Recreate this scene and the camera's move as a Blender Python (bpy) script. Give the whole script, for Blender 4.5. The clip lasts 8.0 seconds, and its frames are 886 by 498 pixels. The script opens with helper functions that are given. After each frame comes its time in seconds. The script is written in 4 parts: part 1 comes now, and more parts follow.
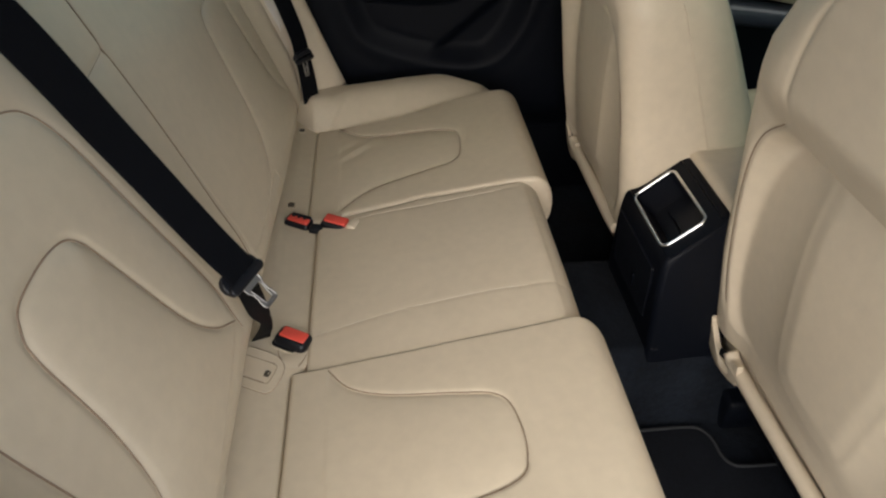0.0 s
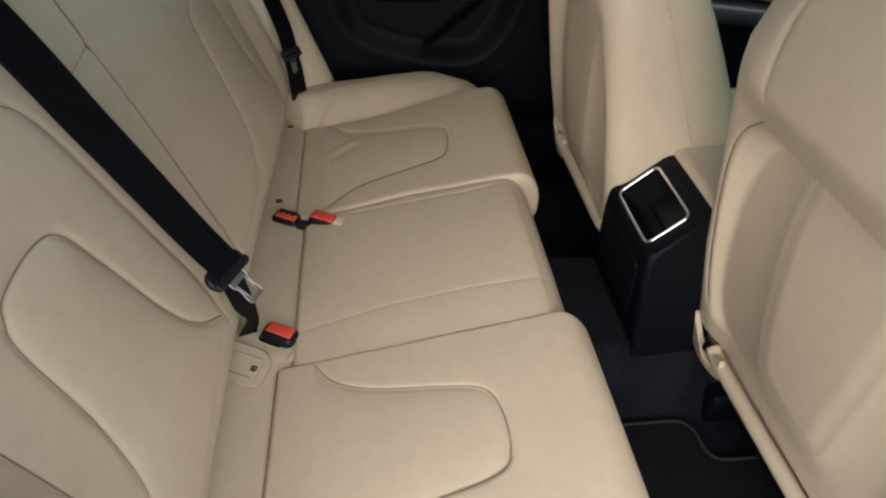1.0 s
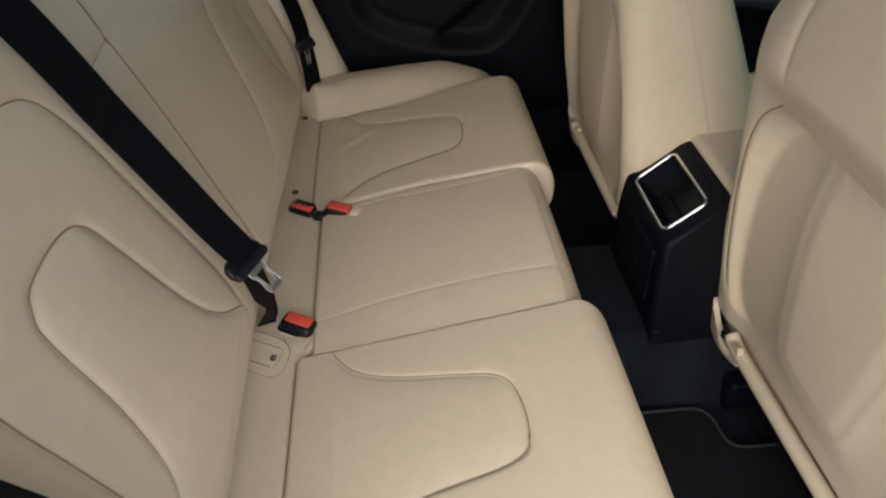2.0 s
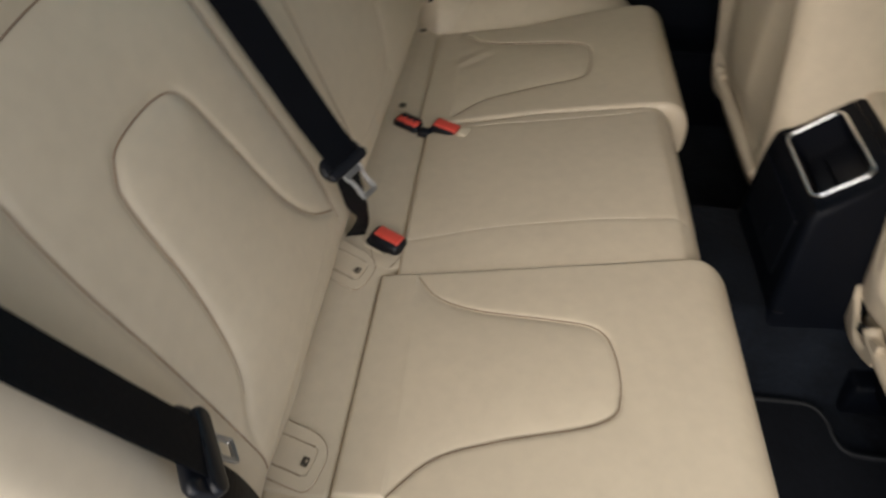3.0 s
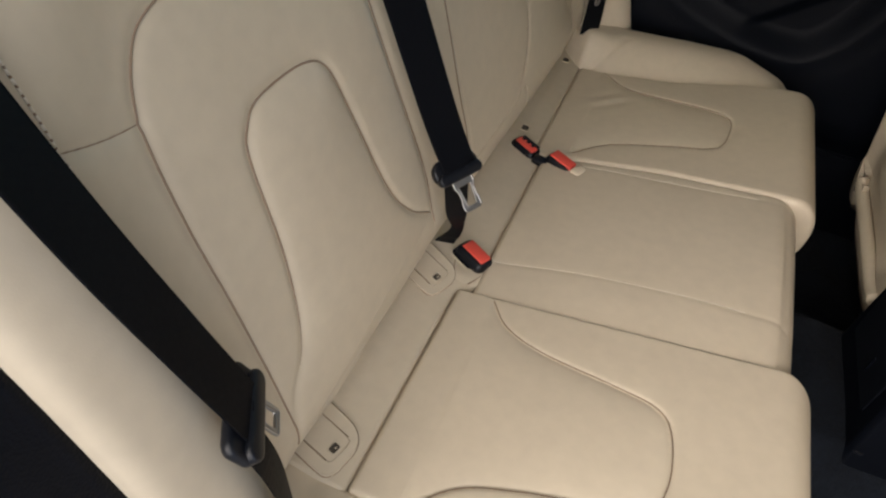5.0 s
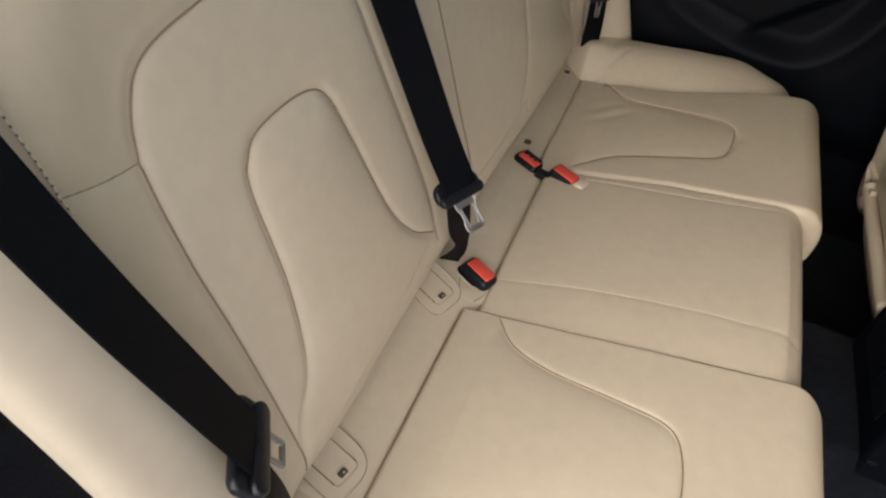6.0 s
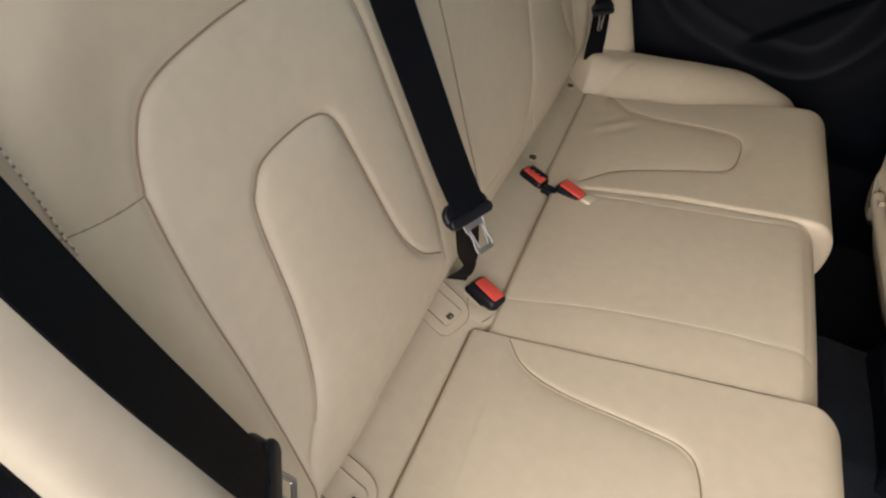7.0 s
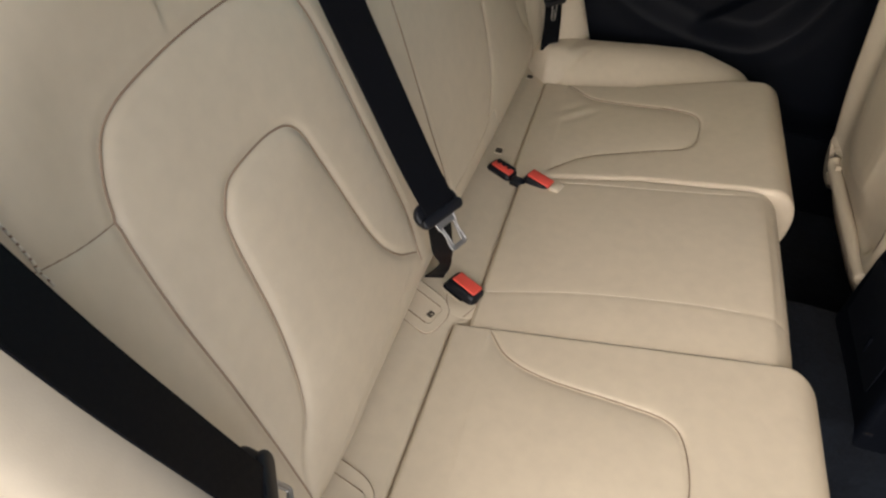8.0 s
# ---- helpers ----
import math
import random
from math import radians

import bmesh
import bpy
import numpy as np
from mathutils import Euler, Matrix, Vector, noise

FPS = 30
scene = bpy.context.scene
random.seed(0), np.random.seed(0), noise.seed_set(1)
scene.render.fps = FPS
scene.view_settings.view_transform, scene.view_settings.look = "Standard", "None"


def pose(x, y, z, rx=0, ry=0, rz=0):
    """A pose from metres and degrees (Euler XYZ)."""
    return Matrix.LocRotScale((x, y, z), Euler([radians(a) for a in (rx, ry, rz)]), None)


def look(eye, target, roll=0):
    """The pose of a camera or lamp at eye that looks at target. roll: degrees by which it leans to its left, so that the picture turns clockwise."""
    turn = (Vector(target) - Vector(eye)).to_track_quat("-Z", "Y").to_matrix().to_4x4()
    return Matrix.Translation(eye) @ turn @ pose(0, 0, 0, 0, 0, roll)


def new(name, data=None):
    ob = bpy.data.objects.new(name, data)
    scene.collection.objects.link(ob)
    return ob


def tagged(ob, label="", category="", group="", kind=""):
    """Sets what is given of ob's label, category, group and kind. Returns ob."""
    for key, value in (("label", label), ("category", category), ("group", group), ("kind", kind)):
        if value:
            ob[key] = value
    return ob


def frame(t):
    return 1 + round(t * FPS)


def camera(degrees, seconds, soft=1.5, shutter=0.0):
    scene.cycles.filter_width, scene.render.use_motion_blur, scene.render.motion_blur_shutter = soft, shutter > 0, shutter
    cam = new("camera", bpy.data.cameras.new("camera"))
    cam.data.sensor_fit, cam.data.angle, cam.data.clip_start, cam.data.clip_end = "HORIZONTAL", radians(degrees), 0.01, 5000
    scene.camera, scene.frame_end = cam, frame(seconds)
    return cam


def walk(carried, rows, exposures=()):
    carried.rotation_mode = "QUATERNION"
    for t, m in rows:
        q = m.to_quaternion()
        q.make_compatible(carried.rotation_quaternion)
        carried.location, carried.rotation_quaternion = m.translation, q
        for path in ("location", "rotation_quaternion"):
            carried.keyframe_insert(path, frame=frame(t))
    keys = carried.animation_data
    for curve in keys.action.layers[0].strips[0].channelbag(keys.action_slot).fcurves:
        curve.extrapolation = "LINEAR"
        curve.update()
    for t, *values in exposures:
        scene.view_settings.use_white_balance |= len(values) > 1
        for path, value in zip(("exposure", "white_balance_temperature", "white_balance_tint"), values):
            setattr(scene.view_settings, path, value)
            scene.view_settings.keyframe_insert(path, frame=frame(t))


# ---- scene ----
cam = camera(70.3, 8.0, soft=2.3, shutter=0.3)
PATH = [
    (0, (0.188, -0.311, 1.032), (0.351, 1.202, -0.266), 1.0),
    (0.5, (0.202, -0.316, 1.035), (0.367, 1.192, -0.268), 0.3),
    (1, (0.197, -0.32, 1.035), (0.384, 1.186, -0.268), 1.6),
    (1.2, (0.194, -0.319, 1.037), (0.378, 1.184, -0.269), 1.5),
    (2.3, (0.191, -0.33, 1.029), (0.325, 1.141, -0.32), -0.2),
    (2.5, (0.184, -0.341, 1.015), (0.314, 1.099, -0.366), 2.1),
    (2.7, (0.187, -0.332, 1.002), (0.238, 1.076, -0.418), 0.7),
    (3, (0.181, -0.285, 0.965), (0.035, 1.083, -0.487), 0.5),
    (3.2, (0.172, -0.268, 0.937), (-0.065, 1.041, -0.557), 8.3),
    (3.5, (0.163, -0.238, 0.932), (-0.139, 1.015, -0.598), 6.6),
    (4, (0.181, -0.254, 0.946), (-0.145, 0.994, -0.584), 6.3),
    (4.5, (0.178, -0.271, 0.964), (-0.169, 1.066, -0.483), 9.6),
    (4.7, (0.167, -0.276, 0.96), (-0.21, 1.056, -0.484), 10.5),
    (5.8, (0.154, -0.261, 0.971), (-0.211, 1.09, -0.457), 9.5),
    (6, (0.159, -0.262, 0.973), (-0.25, 1.079, -0.454), 8.0),
    (6.5, (0.143, -0.254, 0.974), (-0.304, 1.094, -0.434), 7.0),
    (7, (0.142, -0.248, 0.974), (-0.276, 1.11, -0.433), 7.2),
    (7.5, (0.146, -0.25, 0.98), (-0.258, 1.114, -0.426), 6.8),
    (8, (0.147, -0.254, 0.981), (-0.202, 1.126, -0.424), 4.2),
]
EXPO = [(0.0, 1.60, 7000, 9), (2.4, 1.50, 7000, 9), (3.0, 1.40, 7000, 9), (3.5, 1.53, 7000, 10), (4.6, 1.64, 7050, 11), (5.8, 1.76, 7050, 11), (6.5, 1.87, 7100, 12), (8.0, 1.84, 7100, 12)]
walk(cam, [(t, look(eye, target, roll)) for t, eye, target, roll in PATH], exposures=EXPO)

# ---- light ----
world = bpy.data.worlds.new("sky")
scene.world = world
world.use_nodes = True
wn = world.node_tree
sky = wn.nodes.new("ShaderNodeTexSky")
sky.sky_type, sky.sun_disc = "NISHITA", False
sky.sun_elevation, sky.sun_rotation = radians(34), radians(195)
sky.dust_density, sky.air_density, sky.ozone_density = 1.0, 0.4, 0.3
wn.links.new(sky.outputs[0], wn.nodes["Background"].inputs[0])
wn.nodes["Background"].inputs[1].default_value = 0.10
sun = new("sun", bpy.data.lights.new("sun", "SUN"))
sun.data.energy, sun.data.angle, sun.data.color = 1.5, radians(118), (1.0, 0.985, 0.92)
sun.matrix_world = look((-0.75, -3.0, 2.6), (0.2, 0.4, 0.3))


# ---- materials ----
def material(name, base, rough=0.5, metal=0.0, var=0.08, scale=6.0, grain=0.0, grain_scale=700.0, relief=0.0, relief_scale=25.0, coat=0.0, sheen=0.0, weave=0.0, spec=0.5):
    """A painted, leather, plastic or cloth surface with colour drift, grain and slow relief."""
    m = bpy.data.materials.new(name)
    m.use_nodes = True
    nt = m.node_tree
    N, L = nt.nodes, nt.links
    b = N["Principled BSDF"]
    b.inputs["Metallic"].default_value = metal
    b.inputs["Coat Weight"].default_value = coat
    b.inputs["Specular IOR Level"].default_value = spec
    b.inputs["Sheen Weight"].default_value = sheen
    co = N.new("ShaderNodeTexCoord")
    n1 = N.new("ShaderNodeTexNoise")
    n1.inputs["Scale"].default_value, n1.inputs["Detail"].default_value = scale, 5
    n2 = N.new("ShaderNodeTexNoise")
    n2.inputs["Scale"].default_value, n2.inputs["Detail"].default_value = scale * 14, 3
    for n in (n1, n2):
        L.new(co.outputs["Object"], n.inputs["Vector"])
    mix = N.new("ShaderNodeMix")
    mix.data_type = "FLOAT"
    mix.inputs[0].default_value = 0.4
    L.new(n1.outputs[0], mix.inputs[2])
    L.new(n2.outputs[0], mix.inputs[3])
    ramp = N.new("ShaderNodeValToRGB")
    lo = [max(0, c * (1 - var * 1.6)) for c in base]
    hi = [min(1, c * (1 + var)) for c in base]
    ramp.color_ramp.elements[0].position, ramp.color_ramp.elements[1].position = 0.3, 0.7
    ramp.color_ramp.elements[0].color, ramp.color_ramp.elements[1].color = (*lo, 1), (*hi, 1)
    L.new(mix.outputs[0], ramp.inputs[0])
    L.new(ramp.outputs[0], b.inputs["Base Color"])
    rr = N.new("ShaderNodeMapRange")
    rr.inputs[3].default_value, rr.inputs[4].default_value = rough * 0.85, min(1, rough * 1.15)
    L.new(n2.outputs[0], rr.inputs[0])
    L.new(rr.outputs[0], b.inputs["Roughness"])
    last = None
    if grain:
        v = N.new("ShaderNodeTexVoronoi")
        v.inputs["Scale"].default_value = grain_scale
        L.new(co.outputs["Object"], v.inputs["Vector"])
        bp = N.new("ShaderNodeBump")
        bp.inputs["Strength"].default_value, bp.inputs["Distance"].default_value = grain, 0.0008
        L.new(v.outputs[0], bp.inputs["Height"])
        last = bp
    if weave:
        w = N.new("ShaderNodeTexWave")
        w.inputs["Scale"].default_value, w.bands_direction = 160, "DIAGONAL"
        L.new(co.outputs["Object"], w.inputs["Vector"])
        bp = N.new("ShaderNodeBump")
        bp.inputs["Strength"].default_value, bp.inputs["Distance"].default_value = weave, 0.0006
        L.new(w.outputs[0], bp.inputs["Height"])
        last = bp
    if relief:
        n3 = N.new("ShaderNodeTexNoise")
        n3.inputs["Scale"].default_value, n3.inputs["Detail"].default_value = relief_scale, 2
        L.new(co.outputs["Object"], n3.inputs["Vector"])
        bp = N.new("ShaderNodeBump")
        bp.inputs["Strength"].default_value, bp.inputs["Distance"].default_value = relief, 0.01
        L.new(n3.outputs[0], bp.inputs["Height"])
        if last:
            L.new(last.outputs[0], bp.inputs["Normal"])
        last = bp
    if last:
        L.new(last.outputs[0], b.inputs["Normal"])
    return m


LEATHER = material("beige_leather", (0.590, 0.507, 0.388), 0.43, var=0.06, scale=4, grain=0.04, relief=0.05, relief_scale=12)
TRIM = material("beige_plastic", (0.595, 0.511, 0.391), 0.5, var=0.04, grain=0.15)
# BACKSEAM and SEAM: seam colour with dirt and shade in it, also groove shade
BACKSEAM = material("tan_seam_and_shade", (0.29, 0.205, 0.145), 0.8, var=0.1, scale=40)
# brown that stands in for the dark of the gaps between pads
JOINT = material("brown_joint_shade", (0.22, 0.165, 0.115), 0.8, var=0.1, scale=40)
SEAM = material("seam_and_shade", (0.22, 0.155, 0.105), 0.8, var=0.1, scale=40)
# dark brown that draws the shade inside the anchor openings
SLOT = material("brown_slot_shade", (0.055, 0.045, 0.034), 0.7, var=0.1)
STITCH = material("pale_stitch", (0.72, 0.66, 0.56), 0.7, var=0.08, scale=60)
CARPET = material("dark_carpet", (0.0085, 0.0115, 0.0172), 0.97, var=0.42, scale=9, grain=0.9, grain_scale=420, relief=0.3, relief_scale=60, sheen=0.03, spec=0.1)
MATCLOTH = material("black_mat", (0.0088, 0.0106, 0.0150), 0.97, var=0.25, scale=9, grain=0.9, grain_scale=380, sheen=0.02, spec=0.1)
BIND = material("dark_binding_tape", (0.019, 0.022, 0.027), 0.8, var=0.15, scale=40)
BLACK = material("black_plastic", (0.0026, 0.0038, 0.0072), 0.48, var=0.12, grain=0.35, grain_scale=500, spec=0.14)
SATIN = material("satin_black_plastic", (0.0052, 0.0064, 0.0102), 0.36, var=0.1, spec=0.35)
DOORSKIN = material("soft_black_door_trim", (0.0026, 0.0038, 0.0068), 0.5, var=0.15, grain=0.4, grain_scale=450, spec=0.10)
WEB = material("black_webbing", (0.0018, 0.0024, 0.0044), 0.6, var=0.12, scale=20, weave=0.12, spec=0.12)
CHROME = material("brushed_chrome", (0.75, 0.76, 0.78), 0.2, metal=1.0, var=0.03)
STEEL = material("worn_steel", (0.44, 0.43, 0.42), 0.42, metal=1.0, var=0.08, scale=60)
RED = material("red_button", (0.74, 0.085, 0.060), 0.42, var=0.08, scale=50)
CLOTH = material("pale_headliner", (0.60, 0.565, 0.50), 0.9, var=0.05, grain=0.3)
TARMAC = material("grey_ground", (0.262, 0.262, 0.256), 0.9, var=0.2, scale=3, grain=0.6, grain_scale=120)
PAINT = material("blue_grey_satin", (0.034, 0.038, 0.058), 0.4, var=0.05, coat=0.6)


# ---- mesh helpers ----
def thing(name, at, label, category, group="", kind=""):
    ob = new(name)
    ob.location = at
    ob.empty_display_size = 0.05
    return tagged(ob, label, category, group, kind)


def base_of(ob):
    p = Vector((0, 0, 0))
    while ob:
        p += ob.location
        ob = ob.parent
    return p


def mesh(name, verts, faces, mat, parent=None, label="", smooth=True, origin=None):
    """One mesh object, from world places; a child sits at its parent's origin."""
    me = bpy.data.meshes.new(name)
    o = base_of(parent) if parent else Vector(origin or (0, 0, 0))
    me.from_pydata([(v[0] - o.x, v[1] - o.y, v[2] - o.z) for v in verts], [], faces)
    bm = bmesh.new()
    bm.from_mesh(me)
    bmesh.ops.recalc_face_normals(bm, faces=bm.faces)
    bm.to_mesh(me)
    bm.free()
    if smooth:
        me.polygons.foreach_set("use_smooth", [True] * len(me.polygons))
    me.materials.append(mat)
    ob = new(name, me)
    if parent:
        ob.parent = parent
    else:
        ob.location = o
    if label:
        tagged(ob, label)
    return ob


def crom(pts, n=10):
    """A smooth curve through a few points."""
    p = np.array(pts, float)
    q = np.vstack([2 * p[0] - p[1], p, 2 * p[-1] - p[-2]])
    out = []
    for i in range(1, len(q) - 2):
        a, b, c, d = q[i - 1:i + 3]
        for k in range(n):
            t = k / n
            out.append(0.5 * (2 * b + (c - a) * t + (2 * a - 5 * b + 4 * c - d) * t * t + (3 * b - a - 3 * c + d) * t ** 3))
    out.append(q[-2])
    return np.array(out)


def away(A, B, poly):
    """The distance of each place (A, B) from a polyline."""
    best = np.full(A.shape, 9.0)
    for (a0, b0), (a1, b1) in zip(poly[:-1], poly[1:]):
        da, db = a1 - a0, b1 - b0
        t = np.clip(((A - a0) * da + (B - b0) * db) / max(da * da + db * db, 1e-12), 0, 1)
        best = np.minimum(best, np.hypot(A - a0 - t * da, B - b0 - t * db))
    return best


def within(A, B, poly):
    """True inside a closed polygon."""
    ins = np.zeros(A.shape, bool)
    n = len(poly)
    for i in range(n):
        (a0, b0), (a1, b1) = poly[i], poly[(i + 1) % n]
        cross = (b0 > B) != (b1 > B)
        ins ^= cross & (A < (a1 - a0) * (B - b0) / ((b1 - b0) or 1e-9) + a0)
    return ins


def groove(d, depth=0.0011, wide=0.0032, puff=0.0014, soft=0.016):
    """A sewn seam: a narrow valley in puffed upholstery."""
    return -depth * np.exp(-(d / wide) ** 2) - puff * np.exp(-d / soft)


def edge_roll(e, r):
    k = np.clip(1 - e / r, 0, 1)
    return r * (1 - np.sqrt(np.clip(1 - k * k, 0, 1)))


def smooth01(a, lo, hi):
    t = np.clip((a - lo) / (hi - lo), 0, 1)
    return t * t * (3 - 2 * t)


def pad(name, G, rings, mat, parent, label=""):
    """A cushion: a fine sheet with its sides and its underside."""
    nu, nv = G.shape[:2]
    verts = [tuple(v) for v in G.reshape(-1, 3)]
    faces = [(i * nv + j, i * nv + j + 1, (i + 1) * nv + j + 1, (i + 1) * nv + j) for i in range(nu - 1) for j in range(nv - 1)]
    loop = [j for j in range(nv)] + [i * nv + nv - 1 for i in range(1, nu)] + [(nu - 1) * nv + j for j in range(nv - 2, -1, -1)] + [i * nv for i in range(nu - 2, 0, -1)]
    edge = np.array([verts[k] for k in loop])
    mid = edge.mean(0)
    prev = loop
    n = len(loop)
    for off, inset in rings:
        ring = edge + (off(edge) if callable(off) else np.array(off)) + (mid - edge) * inset
        start = len(verts)
        verts += [tuple(v) for v in ring]
        cur = list(range(start, start + n))
        faces += [(prev[k], prev[(k + 1) % n], cur[(k + 1) % n], cur[k]) for k in range(n)]
        prev = cur
    verts.append(tuple(np.mean([verts[k] for k in prev], axis=0)))
    c = len(verts) - 1
    faces += [(prev[k], prev[(k + 1) % n], c) for k in range(n)]
    return mesh(name, verts, faces, mat, parent, label)


def tube(name, pts, r, mat, parent, label="", sides=6, closed=False):
    pts = [Vector(p) for p in pts]
    n = len(pts)
    verts, faces = [], []
    for i, p in enumerate(pts):
        a = pts[(i - 1) % n] if closed or i else p
        b = pts[(i + 1) % n] if closed or i < n - 1 else p
        d = (b - a).normalized()
        s = d.cross(Vector((0.13, 0.21, 0.97))).normalized()
        u = s.cross(d)
        rr = r[i] if isinstance(r, (list, tuple)) else r
        for k in range(sides):
            w = 2 * math.pi * k / sides
            verts.append(p + s * (math.cos(w) * rr) + u * (math.sin(w) * rr))
    for i in range(n if closed else n - 1):
        for k in range(sides):
            a, b = i * sides, ((i + 1) % n) * sides
            faces.append((a + k, a + (k + 1) % sides, b + (k + 1) % sides, b + k))
    if not closed:
        faces += [tuple(range(sides)), tuple((n - 1) * sides + k for k in range(sides))]
    return mesh(name, verts, faces, mat, parent, label)


def dashes(name, pts, r, mat, parent, step=4, on=2, label=""):
    """A row of single stitches along a path."""
    verts, faces = [], []
    pts = [Vector(p) for p in pts]
    for i in range(0, len(pts) - on, step):
        a, b = pts[i], pts[i + on]
        d = (b - a).normalized()
        s = d.cross(Vector((0.1, 0.2, 0.97))).normalized()
        u = s.cross(d)
        k0 = len(verts)
        for p in (a, b):
            for w in range(4):
                verts.append(p + s * (math.cos(w * math.pi / 2) * r) + u * (math.sin(w * math.pi / 2) * r))
        faces += [(k0 + w, k0 + (w + 1) % 4, k0 + 4 + (w + 1) % 4, k0 + 4 + w) for w in range(4)]
        faces += [(k0, k0 + 1, k0 + 2, k0 + 3), (k0 + 4, k0 + 5, k0 + 6, k0 + 7)]
    return mesh(name, verts, faces, mat, parent, label)


def ribbon(name, centre, side, half, mat, parent, thick=0.0013, label=""):
    """Webbing: a thin strap along a path, with its width's direction at each place, a raised selvedge and a slight cup."""
    verts, faces = [], []
    prof = [(-1, 0), (-0.96, 1.35), (-0.88, 1), (-0.5, 0.85), (0, 0.8), (0.5, 0.85), (0.88, 1), (0.96, 1.35), (1, 0), (0.9, -1), (0, -1), (-0.9, -1)]
    m = len(prof)
    n = len(centre)
    for i in range(n):
        a, b = Vector(centre[max(0, i - 1)]), Vector(centre[min(n - 1, i + 1)])
        d = (b - a).normalized()
        s = Vector(side[i])
        s = (s - d * s.dot(d)).normalized()
        u = s.cross(d)
        c = Vector(centre[i])
        w = half if isinstance(half, float) else float(np.interp(i / (n - 1), np.linspace(0, 1, len(half)), half))
        verts += [c + s * (w * q) + u * (thick * 0.5 * h) for q, h in prof]
    for i in range(n - 1):
        faces += [(i * m + k, i * m + (k + 1) % m, (i + 1) * m + (k + 1) % m, (i + 1) * m + k) for k in range(m)]
    faces += [tuple(range(m)), tuple((n - 1) * m + k for k in range(m))]
    return mesh(name, verts, faces, mat, parent, label, smooth=False)


def block(name, size, m, mat, parent, label="", bevel=0.003, segs=2, taper=(1, 1), smooth=True):
    """A rounded block: size in metres, pose m in the world; taper scales its top."""
    bm = bmesh.new()
    bmesh.ops.create_cube(bm, size=1)
    for v in bm.verts:
        k = taper if v.co.z > 0 else (1, 1)
        v.co = Vector((v.co.x * size[0] * k[0], v.co.y * size[1] * k[1], v.co.z * size[2]))
    if bevel:
        bmesh.ops.bevel(bm, geom=list(bm.edges), offset=bevel, segments=segs, profile=0.5, affect="EDGES")
    bm.transform(m)
    bm.verts.index_update()
    verts = [tuple(v.co) for v in bm.verts]
    faces = [tuple(v.index for v in f.verts) for f in bm.faces]
    bm.free()
    return mesh(name, verts, faces, mat, parent, label, smooth=smooth)


def prism(name, outline, lo, hi, m, mat, parent, label="", bevel=0.002, hole=None, origin=None):
    """An outline in a plane, with an optional hole of as many corners, between two heights, posed by m."""
    verts, faces = [], []
    n = len(outline)
    loops = [outline] if hole is None else [outline, hole]
    for lp in loops:
        for h in (lo, hi):
            verts += [m @ Vector((x, y, h)) for x, y in lp]
    for q in range(len(loops)):
        o = q * 2 * n
        faces += [(o + k, o + (k + 1) % n, o + n + (k + 1) % n, o + n + k) for k in range(n)]
    if hole is None:
        faces += [tuple(range(n)), tuple(range(n, 2 * n))]
    else:
        faces += [(k, (k + 1) % n, 2 * n + (k + 1) % n, 2 * n + k) for k in range(n)]
        faces += [(n + k, n + (k + 1) % n, 3 * n + (k + 1) % n, 3 * n + k) for k in range(n)]
    return mesh(name, verts, faces, mat, parent, label, smooth=False, origin=origin)


def round_rect(w, h, r, n=5):
    out = []
    for cx, cy, a0 in ((w / 2 - r, h / 2 - r, 0), (-w / 2 + r, h / 2 - r, 90), (-w / 2 + r, -h / 2 + r, 180), (w / 2 - r, -h / 2 + r, 270)):
        for k in range(n + 1):
            a = radians(a0 + 90 * k / n)
            out.append((cx + r * math.cos(a), cy + r * math.sin(a)))
    return out


def resample(poly, n):
    """A closed outline as n even steps, from its rightmost side on."""
    q = np.array(poly + [poly[0]])
    d = np.concatenate([[0], np.cumsum(np.hypot(*np.diff(q, axis=0).T))])
    t = np.linspace(0, d[-1], n + 1)[:-1]
    return [(float(x), float(y)) for x, y in zip(np.interp(t, d, q[:, 0]), np.interp(t, d, q[:, 1]))]


def axes(origin, x, z):
    """A pose with its x axis and (nearly) its z axis given."""
    x = Vector(x).normalized()
    z = Vector(z)
    z = (z - x * z.dot(x)).normalized()
    y = z.cross(x)
    m = Matrix((x, y, z)).transposed().to_4x4()
    m.translation = Vector(origin)
    return m


# ---- the rear seat's shapes ----
MID = 0.466


def top_z(x):
    return 0.297 + 0.10 * x + 0.09 * np.clip(x, 0, None) ** 2


def back_x(z, y=0.0):
    return -0.37 * (z - 0.33) + 0.016 * smooth01(np.asarray(y, float), 0.3, 0.9)


BN = np.array((0.938, 0.0, 0.347))


